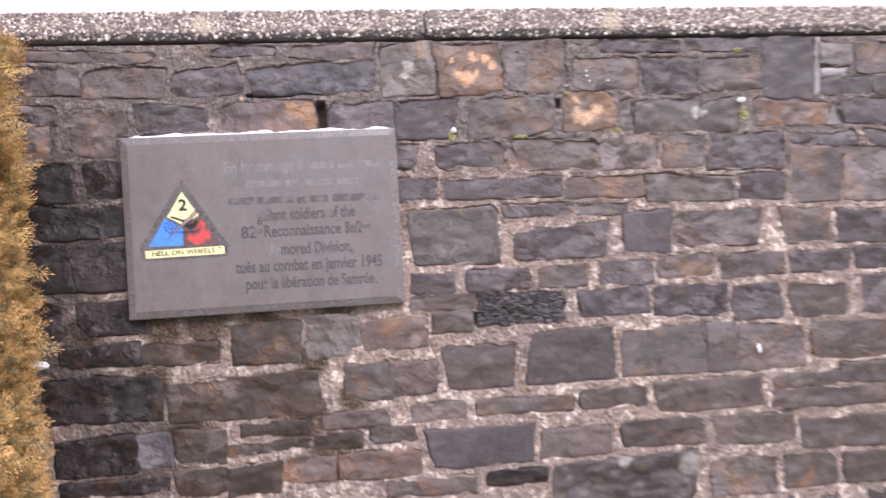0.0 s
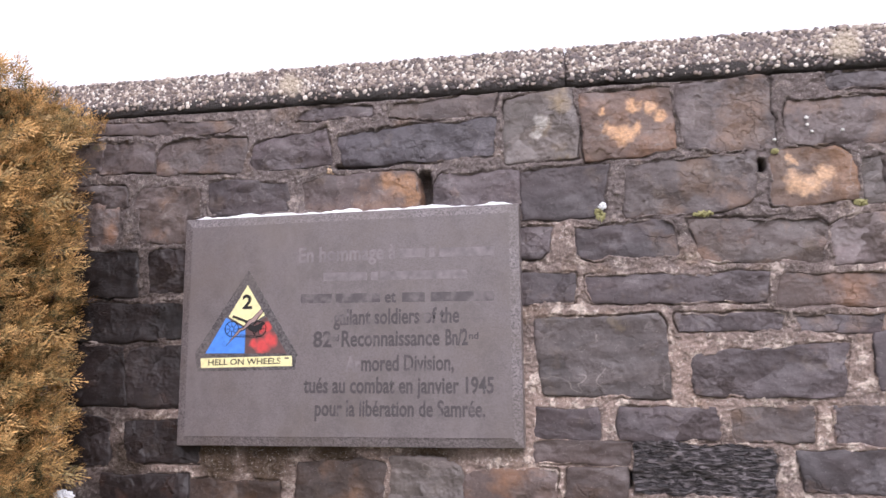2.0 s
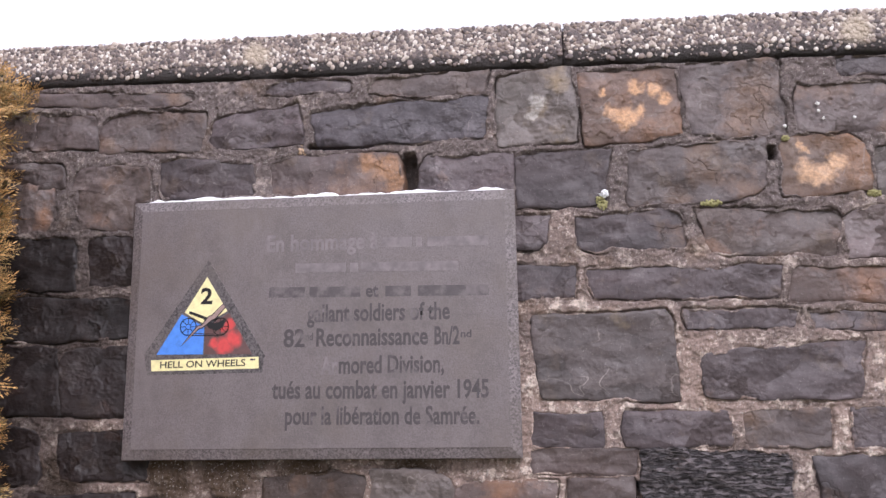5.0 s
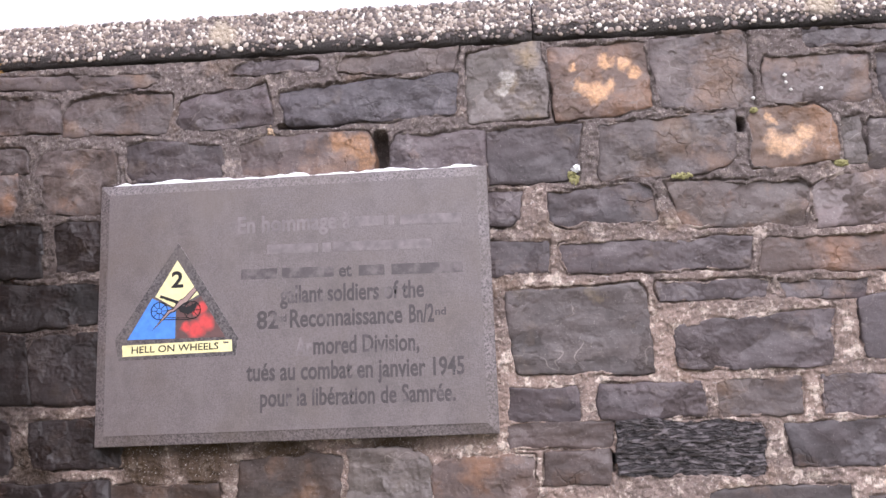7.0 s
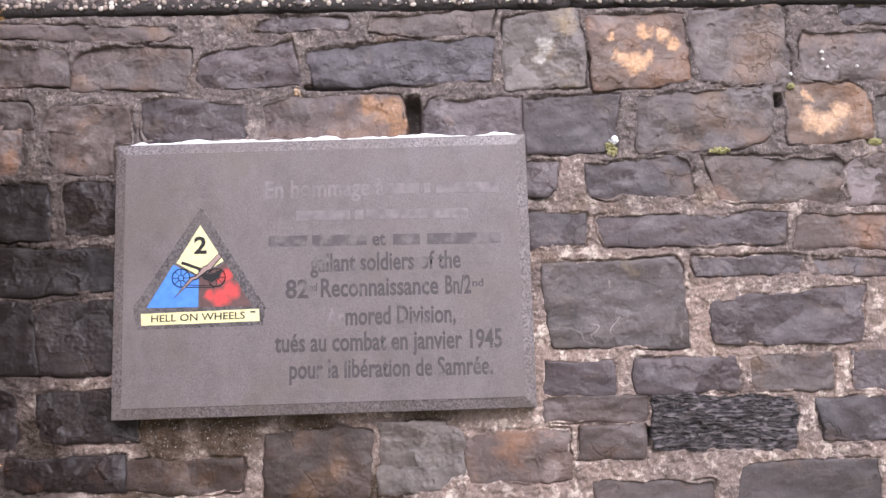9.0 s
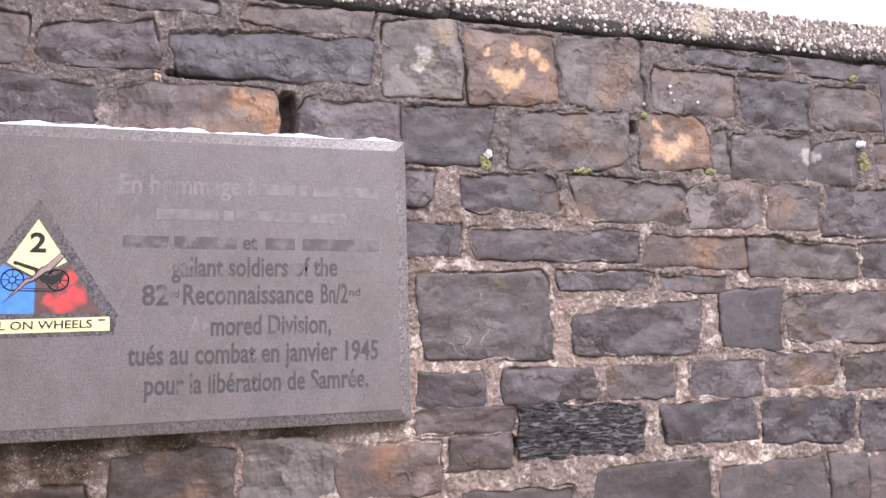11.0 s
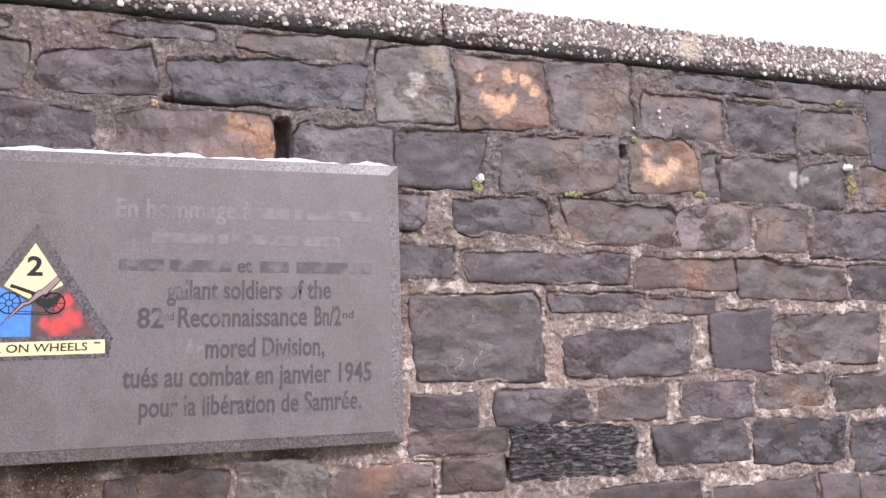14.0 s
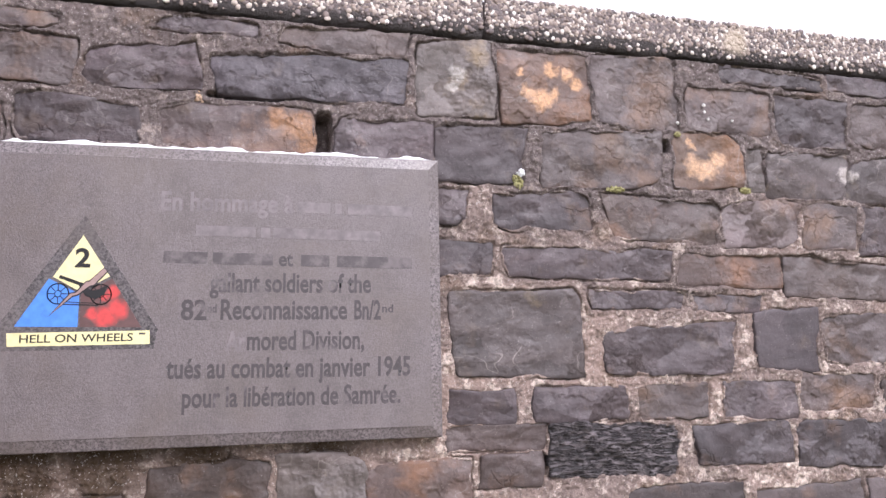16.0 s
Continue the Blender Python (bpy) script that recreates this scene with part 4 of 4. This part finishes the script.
stone(1.599, 1.284, 0.157, 0.084, "l", 0.4, -0.000, 0.017, -0.000, -0.004)
stone(1.794, 1.292, 0.131, 0.099, "g", 0.4, -0.003, 0.009, 0.002, 0.001)
stone(0.416, 1.257, 0.159, 0.068, "r", 0.3, 0.003, -0.000, 0.001, -0.004)
stone(0.888, 1.170, 0.218, 0.130, "p", 0.2, -0.000, -0.021, 0.004, 0.009)
stone(1.142, 1.167, 0.213, 0.115, "p", 0.2, 0.006, -0.016, 0.008, -0.002)
stone(1.311, 1.169, 0.070, 0.124, "p", 0.3, -0.000, 0.000, 0.008, 0.006)
stone(1.452, 1.162, 0.176, 0.114, "n", 0.4, -0.007, -0.005, -0.005, -0.000)
stone(1.715, 1.169, 0.275, 0.091, "b", 0.5, -0.006, 0.009, -0.001, 0.001)
stone(0.637, 1.155, 0.169, 0.102, "l", 0.4, 0.001, 0.020, -0.000, -0.007)
stone(0.461, 1.137, 0.105, 0.075, "l", 0.6, 0.004, 0.009, -0.009, 0.002)
stone(0.343, 1.138, 0.106, 0.091, "b", 0.6, -0.010, 0.003, 0.012, -0.003)
stone(0.523, 1.045, 0.131, 0.035, "b", 0.4, 0.002, 0.000, 0.002, 0.002)
stone(0.755, 1.047, 0.242, 0.028, "n", 0.5, -0.001, 0.000, 0.002, 0.001)
stone(0.999, 1.049, 0.166, 0.040, "l", 0.5, 0.002, 0.008, 0.004, -0.002)
stone(1.267, 1.042, 0.285, 0.071, "l", 0.4, 0.000, 0.008, -0.001, -0.009)
stone(1.552, 1.065, 0.177, 0.026, "n", 0.5, 0.007, 0.009, 0.004, -0.003)
stone(1.755, 1.074, 0.186, 0.042, "n", 0.5, -0.006, 0.000, 0.005, 0.002)
stone(1.651, 1.012, 0.387, 0.039, "l", 0.5, -0.008, -0.000, -0.002, 0.002)
stone(0.634, 0.947, 0.258, 0.089, "f", 0.2, -0.002, 0.033, 0.003, -0.009)
stone(0.890, 0.940, 0.176, 0.066, "l", 0.4, 0.003, -0.015, 0.009, 0.003)
stone(1.135, 0.948, 0.221, 0.060, "l", 0.5, 0.001, 0.016, 0.003, -0.005)
stone(1.395, 0.939, 0.219, 0.066, "l", 0.5, -0.002, -0.000, -0.002, -0.005)
stone(1.685, 0.914, 0.308, 0.074, "l", 0.5, -0.001, 0.009, 0.012, -0.000)
stone(0.365, 0.918, 0.194, 0.055, "r", 0.4, -0.004, 0.013, 0.007, -0.004)
stone(0.183, 0.921, 0.119, 0.051, "r", 0.4, -0.003, 0.000, 0.008, 0.002)
stone(0.087, 0.986, 0.187, 0.019, "w", 0.6, 0.006, 0.000, 0.000, 0.001)
stone(0.258, 0.987, 0.106, 0.032, "w", 0.5, -0.002, 0.000, 0.000, 0.001)
stone(0.401, 0.995, 0.100, 0.029, "l", 0.6, 0.001, -0.000, -0.001, 0.001)
stone(1.018, 0.816, 0.383, 0.130, "o", 1, -0.012, 0.012, 0.038, 0.008)
stone(1.359, 0.811, 0.177, 0.090, "n", 0.5, -0.006, -0.000, 0.001, -0.004)
stone(1.554, 0.815, 0.139, 0.083, "b", 0.4, -0.003, -0.000, 0.001, -0.004)
stone(1.747, 0.810, 0.173, 0.080, "l", 0.4, -0.009, 0.009, 0.008, -0.000)
stone(0.724, 0.858, 0.150, 0.027, "d", 0.4, 0.000, 0.000, 0.000, 0.001)
stone(0.497, 0.849, 0.219, 0.030, "b", 0.5, -0.001, 0.000, 0.005, 0.001)
stone(0.091, 1.251, 0.168, 0.100, "w", 0.2, 0.001, 0.012, 0.008, 0.004)
stone(0.259, 1.258, 0.133, 0.099, "t", 0.8, 0.001, 0.011, -0.012, 0.004)
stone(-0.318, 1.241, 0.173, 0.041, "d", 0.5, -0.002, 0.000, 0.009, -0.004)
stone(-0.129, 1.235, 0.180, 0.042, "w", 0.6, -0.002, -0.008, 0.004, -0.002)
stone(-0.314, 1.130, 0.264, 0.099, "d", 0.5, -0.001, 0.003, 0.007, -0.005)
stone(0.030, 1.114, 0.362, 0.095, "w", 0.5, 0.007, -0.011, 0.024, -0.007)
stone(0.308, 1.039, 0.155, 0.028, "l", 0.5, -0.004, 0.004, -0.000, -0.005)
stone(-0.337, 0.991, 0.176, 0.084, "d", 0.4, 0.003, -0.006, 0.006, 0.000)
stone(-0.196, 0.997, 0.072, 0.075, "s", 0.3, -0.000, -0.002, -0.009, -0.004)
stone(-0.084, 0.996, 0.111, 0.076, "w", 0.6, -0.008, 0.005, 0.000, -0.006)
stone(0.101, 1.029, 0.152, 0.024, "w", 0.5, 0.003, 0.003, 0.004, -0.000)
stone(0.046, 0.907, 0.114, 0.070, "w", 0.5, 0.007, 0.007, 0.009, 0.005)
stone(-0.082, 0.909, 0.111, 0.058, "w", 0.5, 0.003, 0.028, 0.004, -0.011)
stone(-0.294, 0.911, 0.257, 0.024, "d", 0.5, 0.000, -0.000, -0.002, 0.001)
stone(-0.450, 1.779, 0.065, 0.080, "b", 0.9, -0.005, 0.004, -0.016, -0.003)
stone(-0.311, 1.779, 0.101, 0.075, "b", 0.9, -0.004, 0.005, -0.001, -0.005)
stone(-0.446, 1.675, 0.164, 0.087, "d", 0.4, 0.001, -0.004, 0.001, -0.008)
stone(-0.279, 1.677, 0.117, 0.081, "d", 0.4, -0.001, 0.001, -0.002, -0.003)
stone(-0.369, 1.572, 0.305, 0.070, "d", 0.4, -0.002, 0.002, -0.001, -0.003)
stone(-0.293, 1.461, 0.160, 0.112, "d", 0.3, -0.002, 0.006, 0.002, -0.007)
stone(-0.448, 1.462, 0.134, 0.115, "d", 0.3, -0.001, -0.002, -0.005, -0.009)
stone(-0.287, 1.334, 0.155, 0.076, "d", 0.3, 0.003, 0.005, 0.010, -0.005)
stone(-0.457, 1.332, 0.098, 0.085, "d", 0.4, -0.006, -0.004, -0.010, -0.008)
stone(1.630, 1.935, 0.019, 0.163, "c", 0.1, 0.001, 0.005, -0.003, 0.011)
stone(1.530, 1.845, 0.164, 0.016, "c", 0.1, -0.002, 0.000, 0.000, 0.001)
stone(1.676, 1.799, 0.036, 0.065, "c", 0.1, 0.001, -0.037, -0.002, 0.008)
stone(1.716, 1.733, 0.024, 0.048, "c", 0.1, -0.001, -0.000, 0.000, -0.004)
stone(1.680, 1.920, 0.082, 0.028, "c", 0.1, 0.002, 0.017, -0.000, 0.010)


def joint_depth(xs, zs):
    """Over a grid: how far each place lies outside the nearest stone's outline (negative inside)."""
    best = np.full((len(zs), len(xs)), 9.0)
    for block in BLOCKS:
        ring = np.array(block)
        (ax, az), (bx, bz) = ring.min(0) - 0.03, ring.max(0) + 0.03
        i0, i1, j0, j1 = np.searchsorted(xs, ax), np.searchsorted(xs, bx), np.searchsorted(zs, az), np.searchsorted(zs, bz)
        if i0 >= i1 or j0 >= j1:
            continue
        px, pz = np.meshgrid(xs[i0:i1], zs[j0:j1])
        near, inside = np.full(px.shape, 9.0), np.zeros(px.shape, bool)
        for (sx, sz), (ex, ez) in zip(ring, np.roll(ring, -1, 0)):
            dx, dz = ex - sx, ez - sz
            t = np.clip(((px - sx) * dx + (pz - sz) * dz) / (dx * dx + dz * dz + 1e-12), 0, 1)
            near = np.minimum(near, np.hypot(px - sx - t * dx, pz - sz - t * dz))
            if sz != ez:
                inside ^= ((sz > pz) != (ez > pz)) & (px < sx + (pz - sz) * dx / dz)
        best[j0:j1, i0:i1] = np.minimum(best[j0:j1, i0:i1], np.where(inside, -near, near))
    return best


def mortar_face(x0, x1, z0, z1, cell, holes):
    """The rough face of the mortar: it bulges between the stones, and cracks run along their rims."""
    nx, nz = round((x1 - x0) / cell), round((z1 - z0) / cell)
    xs, zs = np.linspace(x0, x1, nx + 1), np.linspace(z0, z1, nz + 1)
    gx, gz = np.meshgrid(xs, zs)
    gap = joint_depth(xs, zs)
    open_cell = (gap[:-1, :-1] > -0.011) | (gap[1:, :-1] > -0.011) | (gap[:-1, 1:] > -0.011) | (gap[1:, 1:] > -0.011)
    js, ks = np.nonzero(open_cell)
    n = nx + 1
    corners = np.stack((js * n + ks, js * n + ks + 1, (js + 1) * n + ks + 1, (js + 1) * n + ks), 1)
    used, faces = np.unique(corners, return_inverse=True)
    faces = faces.reshape(-1, 4)
    verts = []
    for x, z, d in zip(gx.ravel()[used].tolist(), gz.ravel()[used].tolist(), gap.ravel()[used].tolist()):
        old = min(1.0, max(0.0, (z - 1.5) / 0.2))
        smear = fbm(x * 9, 4.4, z * 9, 3)
        y = -0.0105 - 0.0020 * old + 0.0045 * fbm(x * 8, 1.7, z * 8, 3) + 0.0040 * fbm(x * 38, 5.1, z * 38, 3) + 0.0022 * noise.noise(Vector((x * 150, 2.0, z * 150)))
        crack = min(1.0, max(0.0, 0.10 + 0.25 * old + 1.5 * noise.noise(Vector((x * 13, 8.0, z * 13)))))
        y += crack * 0.015 * math.exp(-((d + 0.0004) / 0.0011) ** 2)
        if d < -0.001:  # it laps over the rim of a stone here and there, and ends behind its face
            y += max(0.0, -d - 0.0015 - 0.007 * max(0.0, smear + 0.15)) * 4.0
        for hx, hz, rx, rz in holes:
            r = ((x - hx) / rx) ** 4 + ((z - hz) / rz) ** 4
            if r < 1.6:
                y = max(y, 0.046 * min(1.0, 2.6 * (1.6 - r)))
        verts.append((x, y, z))
    return mesh_object("mortar_joints", verts, faces.tolist(), MORTAR)


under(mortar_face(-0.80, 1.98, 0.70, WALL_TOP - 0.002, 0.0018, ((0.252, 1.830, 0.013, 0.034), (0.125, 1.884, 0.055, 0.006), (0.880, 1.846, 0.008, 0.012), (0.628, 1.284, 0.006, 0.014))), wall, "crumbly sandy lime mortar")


def rubble(x0, x1, z0, z1, seed):
    """Plain rubble where the wall runs on out of sight, in one sheet."""
    rng = random.Random(seed)
    verts, faces, z = [], [], z0
    while z < z1 - 0.03:
        h = min(rng.uniform(0.07, 0.12), z1 - z)
        x = x0
        while x < x1 - 0.04:
            w = min(rng.uniform(0.12, 0.26), x1 - x)
            v, f = stone(x + w / 2, z + h / 2, w - 0.024, h - 0.022, "g", 0.5, rng.uniform(-0.005, 0.005), cell=0.03, single=False)
            faces += [tuple(k + len(verts) for k in q) for q in f]
            verts += v
            x += w
        z += h
    tagged(under(mesh_object("rubble", verts, faces, STONE["g"]), wall, "grey slate rubble"), kind="stuff")


rubble(WALL_LEFT, WALL_RIGHT, 0.02, 0.78, 3)
rubble(WALL_LEFT, -0.66, 0.78, 2.01, 4)
rubble(1.90, WALL_RIGHT, 0.78, 2.01, 6)
